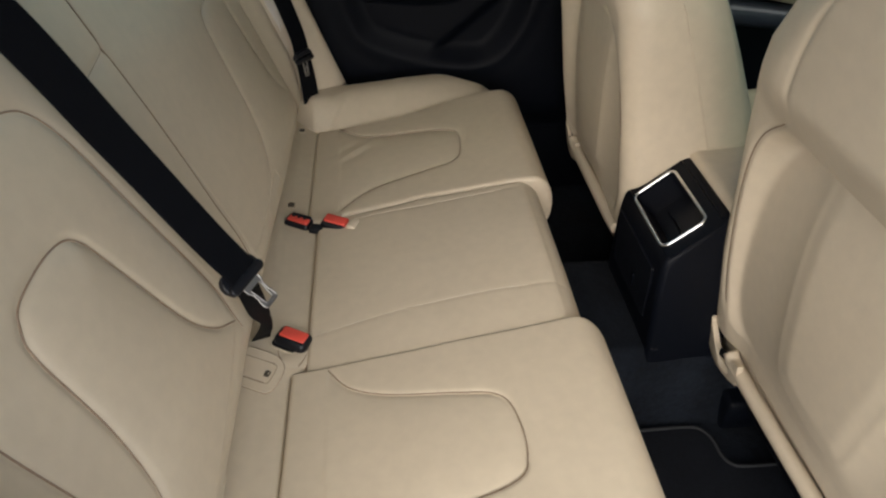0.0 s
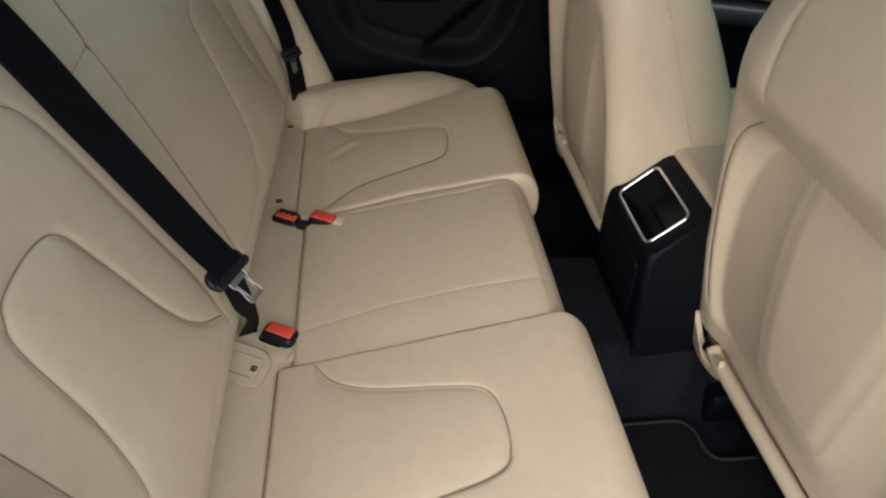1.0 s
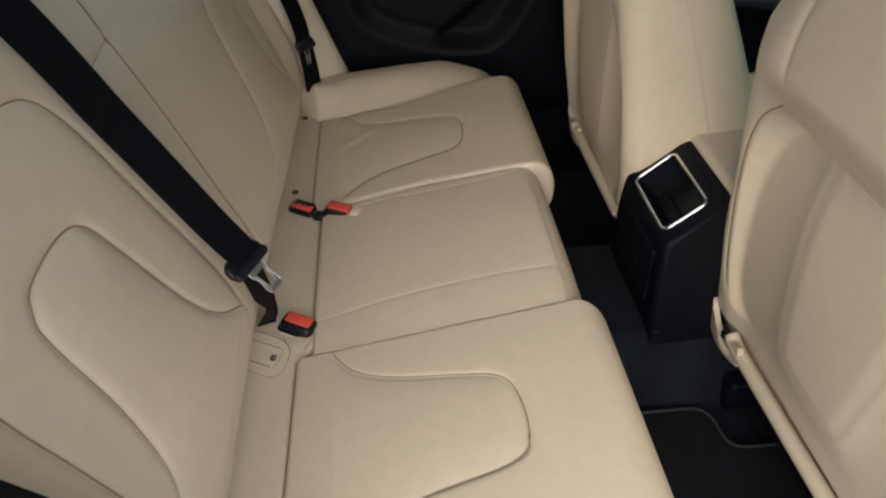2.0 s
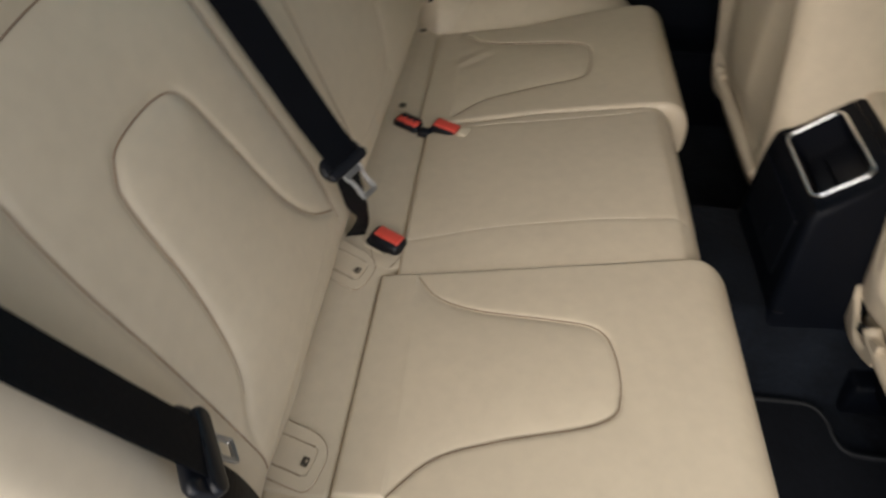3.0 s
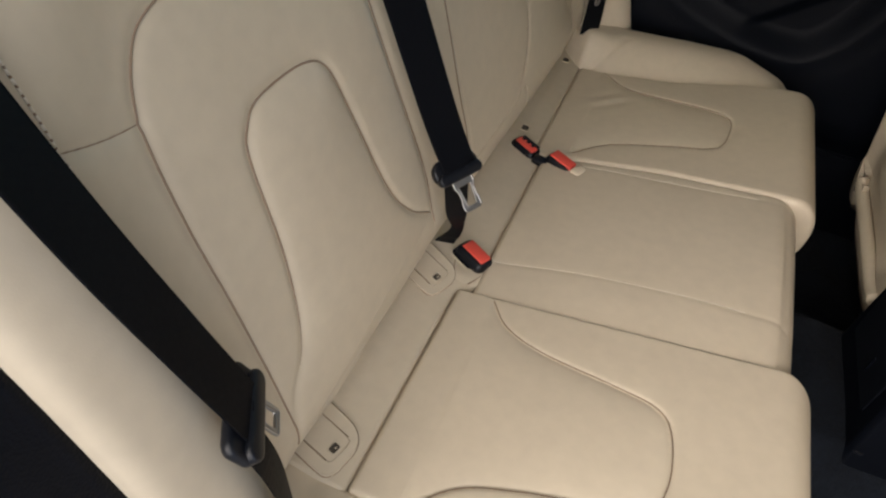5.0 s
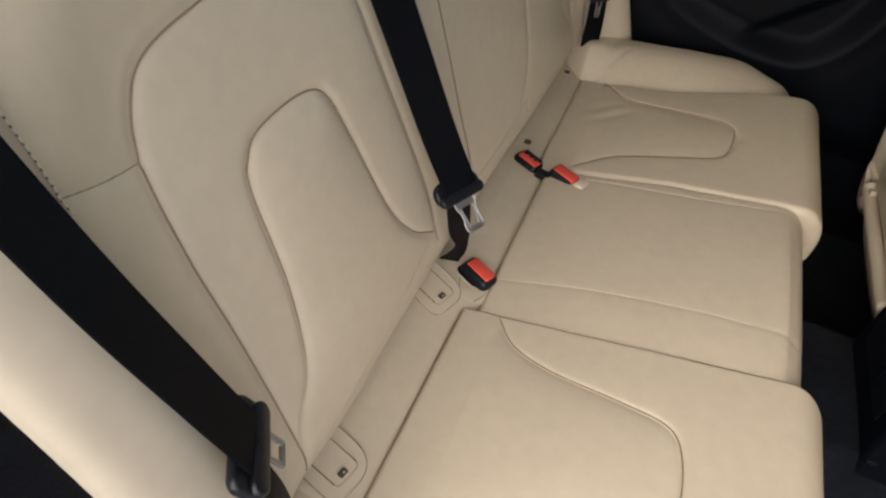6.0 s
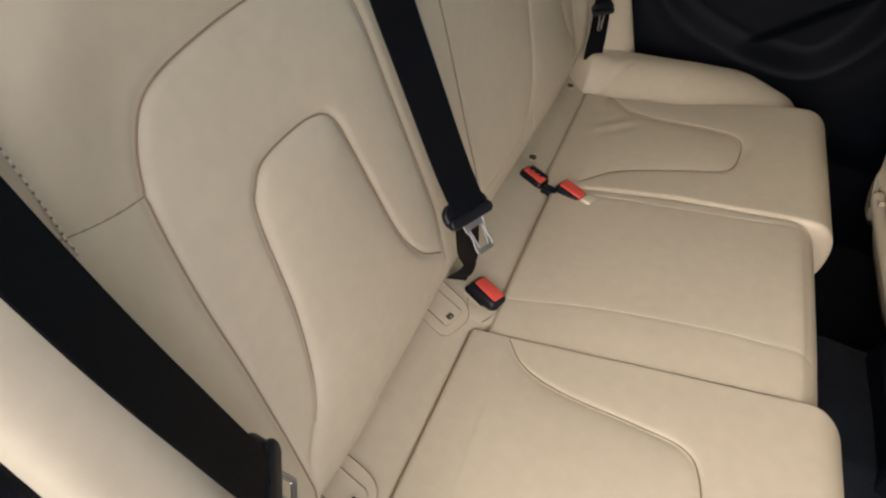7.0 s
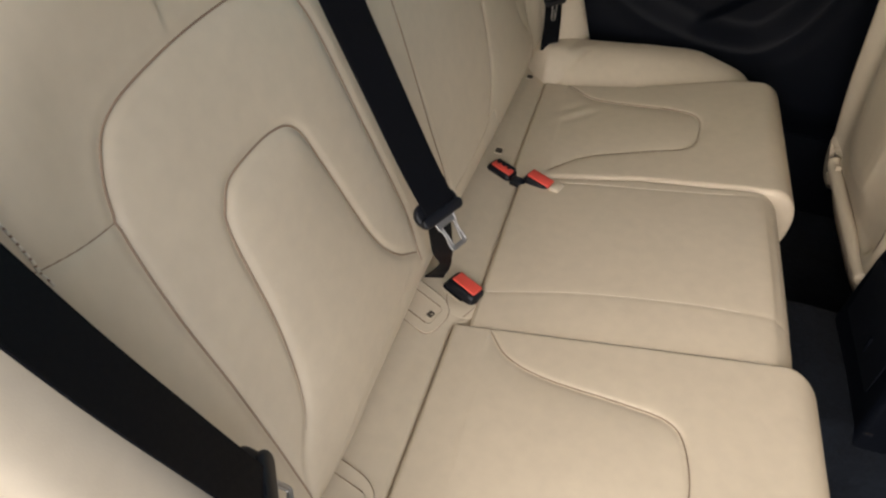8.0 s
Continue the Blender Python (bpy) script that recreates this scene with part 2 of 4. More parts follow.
def cushion_grid(edge_lo, edge_hi, xf, nu, nv, disp, x0=0.036, r_lo=0.012, r_hi=0.007, corner_lo=0.0, corner_hi=0.0, drop=0.16):
    """The top and front of a seat cushion: edges as curves of y over x, the front rolled over."""
    s1 = xf - 0.055 - x0
    arc = 0.055 * math.pi / 2
    S = np.concatenate([np.linspace(0, s1, int(nu * 0.74)), s1 + np.linspace(0, arc, int(nu * 0.16))[1:], s1 + arc + np.linspace(0, drop, int(nu * 0.1))[1:]])
    V = np.linspace(0, 1, nv)
    S, V = np.meshgrid(S, V, indexing="ij")
    a = np.clip((S - s1) / 0.055, 0, math.pi / 2)
    below = np.clip(S - s1 - arc, 0, None)
    X = np.where(S < s1, x0 + S, xf - 0.055 + 0.055 * np.sin(a) - 0.35 * np.clip(below - 0.018, 0, None))
    Zb = np.where(S < s1, top_z(x0 + S), top_z(xf - 0.055) + 0.012 * np.sin(a) - 0.085 * (1 - np.cos(a)) - below)
    flat = np.where(S < s1, x0 + S, xf - 0.055 + (S - s1) * 0.6)
    lo = np.interp(flat, *zip(*edge_lo)) + corner_lo * smooth01(S, s1, s1 + arc)
    hi = np.interp(flat, *zip(*edge_hi)) - corner_hi * smooth01(S, s1, s1 + arc)
    Y = lo + (hi - lo) * V
    D = disp(X, Y, S - s1)
    D = D - edge_roll(Y - lo, r_lo) - edge_roll(hi - Y, r_hi) - edge_roll(np.clip(S, 0, None), 0.0045) * 0.7
    nx, nz = np.sin(a), np.cos(a)
    return np.stack([X + D * nx, Y, Zb + D * nz], -1)


def on_top(pts, lift=0.0, disp=None):
    q = np.array(pts)
    D = disp(q[:, 0], q[:, 1], -1.0 + 0 * q[:, 0]) if disp else 0 * q[:, 0]
    return [(x, y, float(top_z(x)) + d + lift) for (x, y), d in zip(q, D)]


NEAR_INS = crom([(0.088, 0.277), (0.118, 0.2415), (0.171, 0.220), (0.263, 0.206), (0.317, 0.193), (0.337, 0.161), (0.341, 0.100), (0.318, 0.065), (0.21, 0.039), (0.143, 0.016), (0.102, -0.022), (0.094, -0.034)])
FAR_INS = crom([(0.095, 0.657), (0.152, 0.710), (0.25, 0.746), (0.325, 0.771), (0.343, 0.83), (0.336, 0.882), (0.285, 0.903), (0.15, 0.918), (0.098, 0.957), (0.085, 0.965)])
NEAR_SIDE = [(0.03, -0.034), (0.09, -0.033), (0.213, -0.050), (0.346, -0.088), (0.43, -0.100), (0.50, -0.096)]
FAR_SIDE = [(-0.05, 1.045), (0.0, 0.992), (0.03, 0.965), (0.09, 0.967), (0.213, 0.979), (0.346, 1.018), (0.43, 1.031), (0.50, 1.02)]
NEAR_IN = [(0.03, 0.277), (0.09, 0.282), (0.28, 0.296), (0.44, 0.303), (0.50, 0.303)]
FAR_IN = [(0.03, 0.622), (0.114, 0.640), (0.254, 0.660), (0.415, 0.660), (0.50, 0.652)]


def fold(X, Y, cx, cy, ang, long, wide, h):
    c, s = math.cos(ang), math.sin(ang)
    u, v = (X - cx) * c + (Y - cy) * s, -(X - cx) * s + (Y - cy) * c
    return h * np.exp(-(u / long) ** 2 - (v / wide) ** 2)


rear_seat = thing("rear_bench_seat", (0.25, 0.47, 0.05), "beige leather rear bench seat with sewn insert panels, split backrest", "car seat")


def outer_disp(ins, sign):
    def f(X, Y, ahead):
        d = away(X, Y, ins)
        pan = within(X, Y, [tuple(p) for p in ins])
        D = groove(d) + 0.005
        D = D + np.where(pan, 0.004 * (1 - np.exp(-d / 0.03)) - 0.003, 0.0)
        if sign > 0:
            D = D + fold(X, Y, 0.118, 0.858, 0.75, 0.04, 0.008, 0.0016) + fold(X, Y, 0.128, 0.845, 0.75, 0.042, 0.010, -0.0018) + fold(X, Y, 0.106, 0.875, 0.75, 0.035, 0.010, -0.0018)
            D = D + fold(X, Y, 0.356, 0.845, 1.4, 0.03, 0.007, -0.0022)
        D = np.where(ahead > 0.03, 0.005, D)
        return D
    return f


G = cushion_grid(NEAR_SIDE, NEAR_IN, 0.498, 210, 170, outer_disp(NEAR_INS, -1), r_lo=0.007, r_hi=0.0030, corner_hi=0.028)
p = pad("cushion_pad", G, [((0, 0, -0.03), 0.01), ((0, 0, -0.10), 0.03)], LEATHER, rear_seat)
tube("seam", on_top(NEAR_INS, -0.0003, outer_disp(NEAR_INS, -1)), 0.0009, SEAM, p)
G = cushion_grid(FAR_IN, FAR_SIDE, 0.505, 170, 140, outer_disp(FAR_INS, 1), r_lo=0.010, r_hi=0.006, corner_lo=0.012)
p = pad("cushion_pad", G, [((0, 0, -0.03), 0.01), ((0, 0, -0.10), 0.03)], LEATHER, rear_seat)
tube("seam", on_top(FAR_INS, -0.0003, outer_disp(FAR_INS, 1)), 0.0009, SEAM, p)

MSEAM_N = crom([(0.060, 0.345), (0.080, 0.349), (0.189, 0.372), (0.323, 0.383), (0.40, 0.381), (0.47, 0.376)])
MSEAM_F = crom([(0.116, 0.622), (0.18, 0.630), (0.244, 0.633), (0.35, 0.638), (0.41, 0.641), (0.47, 0.641)])


def mid_disp(X, Y, ahead):
    D = 0.004 - 0.0035 * np.exp(-np.clip(Y - 0.285 - 0.05 * X, 0, None) / 0.04) + groove(away(X, Y, MSEAM_N), 0.0008, 0.003, 0.0006, 0.01) + groove(away(X, Y, MSEAM_F), 0.0007, 0.003, 0.0005, 0.01)
    return D + np.where(ahead > 0.02, 0, 0.004 * np.cos((Y - 0.47) / 0.19 * math.pi / 2))


lo = [(x, y + 0.002) for x, y in NEAR_IN]
hi = [(x, y - 0.002) for x, y in FAR_IN]
G = cushion_grid(lo, hi, 0.478, 140, 130, mid_disp, x0=0.056, r_lo=0.0018, r_hi=0.006)
p = pad("centre_cushion", G, [((0, 0, -0.03), 0.01), ((0, 0, -0.10), 0.03)], LEATHER, rear_seat)
for path in (MSEAM_N, MSEAM_F):
    dashes("stitching", on_top([q for q in crom(path, 4) if q[0] < 0.40], 0.0012, mid_disp), 0.0005, STITCH, p, 2, 2)


def cushion_bolster(side, flip):
    """The raised roll between the cushion and the door."""
    u = np.linspace(0, 1, 90)
    v = np.linspace(0, 1, 44)
    U, V = np.meshgrid(u, v, indexing="ij")
    X = (-0.035 if flip < 0 else -0.058) + U * (0.50 if flip < 0 else 0.523)
    seam = np.interp(X, *zip(*side))
    out = 0.165 - 0.10 * smooth01(X, 0.30, 0.465)
    Y = seam + flip * out * V
    crest = np.interp(X, [-0.04, 0.10, 0.22, 0.34, 0.40, 0.47], [0.054, 0.054, 0.046, 0.022, 0.006, -0.016]) + (0.004 if flip < 0 else -0.001)
    crest = crest + 0.012 * (1 - smooth01(X, 0.02, 0.10)) if flip > 0 else crest - 0.040 * (1 - smooth01(X, 0.05, 0.24))
    width = 0.62 + 0.04 * smooth01(X, 0.03, 0.16) if flip < 0 else 0.34 + 0.28 * smooth01(X, -0.01, 0.15)
    rise = np.sin(np.clip(V / width, 0, 1) * math.pi / 2) ** 1.2
    fall = smooth01(V, 0.68, 1.0)
    Z = top_z(np.clip(X, 0, None)) - (0.004 if flip < 0 else 0.003) + crest * rise - 0.12 * fall ** 2
    Z -= edge_roll((0.465 - X), 0.055) + (0.22 * np.clip(X, -0.08, 0.0) - 0.006 * (1 - smooth01(X, 0.0, 0.10)) if flip < 0 else 0.0)
    Z -= 0.005 * np.exp(-((X - 0.055 - 0.10 * V) / 0.004) ** 2) * (V < 0.5)
    Z += fold(X, Y, 0.07, seam.mean() + flip * 0.06, 1.3, 0.03, 0.008, -0.003)
    return np.stack([X, Y, Z], -1)


for side, flip in ((NEAR_SIDE, -1), (FAR_SIDE, 1)):
    pad("cushion_bolster", cushion_bolster(side, flip), [((0, 0, -0.08), 0.0), ((0, 0, -0.14), 0.02)], LEATHER, rear_seat)
    tube("side_seam", [(x, y, float(top_z(x)) - (0.004 if flip < 0 else 0.001)) for x, y in crom(side, 6) if 0.035 < x < 0.42], 0.0010, SEAM, rear_seat)

# brown line drawing the shade in the gap beside the centre cushion
tube("joint_shade", [(x, y + 0.001, float(top_z(x)) - 0.0004) for x, y in crom(NEAR_IN, 12) if 0.058 < x < 0.43], 0.0011, JOINT, rear_seat)

# the ledge behind the cushion, with the child-seat anchor covers
LY = np.concatenate([np.linspace(-0.036, 0.276, 60), np.linspace(0.282, 0.628, 60), np.linspace(0.634, 1.075, 60)])
LF = np.interp(LY, [-0.04, 0.276, 0.283, 0.290, 0.60, 0.618, 0.64, 1.08], [0.034, 0.033, 0.040, 0.054, 0.054, 0.050, 0.035, 0.036])
V = np.linspace(0, 1, 40)
Yl = LY[:, None] + 0 * V[None]
Xl = -0.075 + (LF[:, None] + 0.075) * V[None]
Zl = 0.3010 - 0.14 * np.clip(Xl, -0.08, 0.0) - 0.03 * (Xl - 0.01) + 0.003 * np.sin(V[None] * math.pi) - edge_roll((LF[:, None] - Xl), 0.003) + 0 * Yl
pad("ledge_cover", np.stack([Xl, Yl, Zl], -1), [((0, 0, -0.04), 0), ((0, 0, -0.09), 0.0)], LEATHER, rear_seat)


def anchor_cover(cy, turn):
    """A moulded surround whose tail runs under the backrest, with a lift-up flap and its finger slot."""
    c = thing("child_seat_anchor_cover", (-0.018, cy, 0.302), "beige plastic flap over a child seat anchor, set in the ledge", "anchor cover", "child seat anchor covers")
    m = pose(0.0, cy, 0.3052, 0, 9, turn)
    rim = crom([(-0.052, 0.0335), (-0.020, 0.0335), (0.000, 0.0315), (0.013, 0.0240), (0.0195, 0.012), (0.0205, -0.004), (0.0195, -0.020), (0.0140, -0.0285), (0.004, -0.0305), (-0.020, -0.0305), (-0.052, -0.0305)], 5)
    flap = crom([(-0.052, 0.0185), (-0.010, 0.0185), (0.005, 0.0180), (0.0095, 0.0150), (0.0105, 0.006), (0.0105, -0.008), (0.0090, -0.0150), (0.002, -0.0170), (-0.020, -0.0170), (-0.052, -0.0170)], 5)
    n = 60
    prism("flap_frame", resample([tuple(q) for q in rim], n), -0.006, 0.0022, m, TRIM, c, hole=resample([tuple(q) for q in flap], n))
    tube("frame_edge", [m @ Vector((x, y, 0.0014)) for x, y in rim], 0.0012, TRIM, c)
    # tan line drawing the shade in the groove around the frame
    tube("frame_joint_shade", [m @ Vector((x, y, 0.0003)) for x, y in rim * 1.04], 0.0011, BACKSEAM, c)
    prism("flap", [(x * 0.97 - 0.001, y * 0.93) for x, y in flap], -0.006, 0.0026, m, TRIM, c)
    tube("flap_edge", [m @ Vector((x * 0.97 - 0.001, y * 0.93, 0.0024)) for x, y in flap], 0.0007, TRIM, c)
    # dark lines drawing the shade along both sides of the flap
    for side in (0.0182, -0.0167):
        tube("hinge_joint_shade", [m @ Vector((x, side, 0.0024)) for x in np.linspace(-0.05, 0.004, 8)], 0.0009, SEAM, c)
    q = m @ pose(0.0015, -0.0010, 0.0028)
    # solid dark plug, shade of the slot put into its colour
    prism("finger_slot", round_rect(0.0085, 0.0115, 0.0024), -0.003, 0.0002, q, SLOT, c)
    tube("slot_rim", [q @ Vector((x, y, 0.0003)) for x, y in round_rect(0.0100, 0.0130, 0.003)], 0.0009, TRIM, c, closed=True)
    block("slot_tab", (0.0024, 0.0036, 0.0020), q @ pose(0.0012, 0.0012, -0.0006), TRIM, c, bevel=0.0008)


for cy, turn in ((0.001, -13), (0.281, -20)):
    anchor_cover(cy, turn)
for cy in (0.690, 0.975):
    c = thing("child_seat_anchor_hole", (0.0, cy, 0.300), "small dark child seat anchor opening in the beige ledge", "anchor cover", "child seat anchor holes")
    q = pose(0.0, cy, 0.3045, 0, 4, 0)
    # dark plug standing for the shaded inside of the hole
    prism("finger_slot", round_rect(0.0125, 0.0165, 0.004), -0.004, 0.0012, q, SLOT, c)
    tube("slot_rim", [q @ Vector((x, y, 0.001)) for x, y in round_rect(0.0145, 0.0185, 0.005)], 0.0013, TRIM, c, closed=True)


# ---- backrest ----
INS_B = crom([(-0.034, 0.362), (-0.019, 0.411), (0.02, 0.455), (0.043, 0.53), (0.053, 0.62), (0.066, 0.645), (0.09, 0.657), (0.153, 0.656), (0.186, 0.639), (0.2, 0.588), (0.222, 0.489), (0.252, 0.437), (0.295, 0.404)])
OUT_B = crom([(-0.036, 0.352), (-0.032, 0.40), (-0.028, 0.53), (-0.028, 0.62), (-0.021, 0.692), (-0.001, 0.73), (0.027, 0.747), (0.081, 0.755), (0.136, 0.758), (0.20, 0.757), (0.240, 0.750), (0.264, 0.732), (0.280, 0.690), (0.291, 0.60), (0.306, 0.47), (0.302, 0.41), (0.294, 0.355)])
CROSS_B = crom([(-0.021, 0.692), (-0.05, 0.698), (-0.082, 0.708), (-0.112, 0.719)])
EAR_B = [(0.305, 0.711), (0.348, 0.715), (0.43, 0.724)]


def back_grid(y0, y1, nu, nv, disp, z0=0.335, z1=0.95, r=0.006):
    Z, Y = np.meshgrid(np.linspace(z0, z1, nu), np.linspace(y0, y1, nv), indexing="ij")
    D = disp(Y, Z)
    D = D * (0.25 + 0.75 * smooth01(Z, 0.37, 0.46))
    D = D - edge_roll(np.minimum(Y - y0, y1 - Y), r) - edge_roll(Z - z0, 0.055) - edge_roll(z1 - Z, 0.05)
    X = back_x(Z, Y)
    return np.stack([X + D * BN[0], Y, Z + D * BN[2]], -1)


def small_back(Y, Z):
    di, do, dc = away(Y, Z, INS_B), away(Y, Z, OUT_B), away(Y, Z, CROSS_B)
    D = 0.005 + groove(di, 0.0024, 0.0050, 0.0022, 0.016) + groove(do, 0.0020, 0.0055, 0.0020, 0.020) + groove(dc, 0.0016, 0.0035, 0.001, 0.010) + groove(away(Y, Z, EAR_B), 0.0022, 0.004, 0.001, 0.01)
    out = ~within(Y, Z, [tuple(q) for q in OUT_B])
    bol = smooth01(do, 0.0, 0.08) * out
    D = D + 0.016 * bol * (Y < 0.1) + 0.006 * bol * (Y >= 0.1)
    pan = within(Y, Z, [tuple(q) for q in INS_B])
    D = D + np.where(pan, 0.007 * (1 - np.exp(-di / 0.03)), 0)
    return D


def on_back(pts, lift=0.0, disp=None):
    q = np.array(pts)
    D = (disp(q[:, 0], q[:, 1]) * (0.25 + 0.75 * smooth01(q[:, 1], 0.37, 0.46)) - edge_roll(q[:, 1] - 0.335, 0.055) if disp else 0 * q[:, 0]) + lift
    return [(float(back_x(z, y)) + d * BN[0], y, z + d * BN[2]) for (y, z), d in zip(q, D)]


p = pad("backrest", back_grid(-0.108, 0.434, 220, 200, small_back), [((-0.03, 0, -0.01), 0.0), ((-0.10, 0, -0.03), 0.02)], LEATHER, rear_seat)
tube("seam", on_back(INS_B[16:], 0.0006, small_back), [0.0010 * min(1.0, 0.2 + k / 18) for k in range(len(INS_B) - 16)], BACKSEAM, p)
tube("seam", on_back(OUT_B[3:-6], 0.0006, small_back), 0.0009, BACKSEAM, p)
tube("seam", on_back(CROSS_B[:28], 0.0, small_back), 0.0006, BACKSEAM, p)
edge = [(float(np.interp(z, [0.36, 0.50, 0.58, 0.66, 0.93], [0.4160, 0.4190, 0.4262, 0.4310, 0.4320])), z) for z in np.linspace(0.385, 0.93, 60)]
# brown line drawing the shade in the split between the backrests
tube("edge_joint_shade", on_back(edge, 0.0003, lambda Y, Z: small_back(Y, Z) - edge_roll(0.434 - Y, 0.006)), 0.0012, JOINT, p)
tube("seam", on_back(crom(EAR_B, 6), 0.0, small_back), 0.0006, BACKSEAM, p)
row = on_back(crom([(-0.0885, 0.70), (-0.0885, 0.75), (-0.0885, 0.80), (-0.0885, 0.86)], 30), 0.0010, small_back)
dashes("stitching", row, 0.0011, STITCH, p, 3, 2)
# brown dashes drawing the dark of the needle holes
dashes("needle_hole_shade", row[2:], 0.0008, BACKSEAM, p, 3, 1)


def mirrored(poly):
    return np.array([(2 * MID - y, z) for y, z in poly])


INS_F, OUT_F = mirrored(INS_B), mirrored(OUT_B)
FLAP = crom([(0.450, 0.391), (0.52, 0.390), (0.60, 0.393), (0.664, 0.401), (0.672, 0.388), (0.676, 0.362)])


def large_back(Y, Z):
    di, do = away(Y, Z, INS_F), away(Y, Z, OUT_F)
    D = 0.005 + groove(di, 0.0014, 0.004, 0.0014) + groove(do, 0.0016, 0.004, 0.0016) * smooth01(Y, 0.86, 0.92)
    pan = within(Y, Z, [tuple(q) for q in INS_F])
    D = D + np.where(pan, 0.0025 * (1 - np.exp(-di / 0.04)), 0)
    out = ~within(Y, Z, [tuple(q) for q in OUT_F])
    D = D + 0.014 * smooth01(do, 0.0, 0.07) * out * (Y > 0.9)
    D = D + groove(away(Y, Z, FLAP), 0.002, 0.003, 0.001, 0.01)
    return D


p = pad("backrest", back_grid(0.4385, 1.04, 160, 170, large_back), [((-0.03, 0, -0.01), 0.0), ((-0.10, 0, -0.03), 0.02)], LEATHER, rear_seat)
tube("seam", on_back(INS_F[10:], 0.0002, large_back), 0.0006, BACKSEAM, p)
tube("seam", on_back([q for q in OUT_F if q[0] > 0.9], 0.0002, large_back), 0.0009, BACKSEAM, p)
tube("flap_edge", on_back(FLAP, 0.0006, large_back), 0.0009, TRIM, p)


def side_bolster(flip):
    """The upright roll beside the backrest, against the door opening."""
    if flip < 0:
        prof = crom([(-0.103, -0.03), (-0.104, 0.005), (-0.106, 0.036), (-0.113, 0.050), (-0.130, 0.058), (-0.158, 0.060), (-0.177, 0.058), (-0.187, 0.050), (-0.192, 0.034), (-0.194, -0.06)], 6)
    else:
        prof = crom([(-0.104, -0.03), (-0.106, 0.010), (-0.114, 0.031), (-0.135, 0.058), (-0.162, 0.086), (-0.184, 0.098), (-0.199, 0.095), (-0.210, 0.074), (-0.213, 0.03), (-0.213, -0.06)], 6)
    Z = np.linspace(0.345, 0.98, 70)
    G = np.zeros((len(Z), len(prof), 3))
    for i, z in enumerate(Z):
        k = 1 - (0.5 if flip < 0 else 0.2) * smooth01(z, 0.62, 1.0)
        for j, (y, off) in enumerate(prof):
            yy = y if flip < 0 else 2 * MID - y
            o = off * (k * (0.70 + 0.30 * float(smooth01(z, 0.37, 0.50)) if flip < 0 else k) if off > 0 else 1)
            G[i, j] = (-0.37 * (z - 0.33) + o * 1.07, yy, z)
    pad("side_bolster", G, [((-0.06, 0, 0), 0.0)], LEATHER, rear_seat)


side_bolster(-1)
side_bolster(1)


# ---- belts ----
def belt_path(pts, sides, n=14):
    return crom(pts, n), crom(sides, n)


def rounded(name, outline, lo, hi, m, mat, parent, bevel=0.003, label=""):
    """A slab of the given outline with softly rounded rims, posed by m."""
    cx, cy = ((max(q[k] for q in outline) + min(q[k] for q in outline)) / 2 for k in (0, 1))
    hw, hh = (max(abs(q[k] - c) for q in outline) for k, c in ((0, cx), (1, cy)))
    verts, faces, n = [], [], len(outline)
    steps = [(lo, bevel), (lo + bevel * 0.3, bevel * 0.3), (lo + bevel, 0), (hi - bevel, 0), (hi - bevel * 0.3, bevel * 0.3), (hi, bevel)]
    for h, d in steps:
        verts += [m @ Vector((cx + (x - cx) * (1 - d / hw), cy + (y - cy) * (1 - d / hh), h)) for x, y in outline]
    for i in range(len(steps) - 1):
        faces += [(i * n + k, i * n + (k + 1) % n, (i + 1) * n + (k + 1) % n, (i + 1) * n + k) for k in range(n)]
    last = (len(steps) - 1) * n
    faces += [tuple(range(n)), tuple(range(last, last + n))]
    return mesh(name, verts, faces, mat, parent, label)


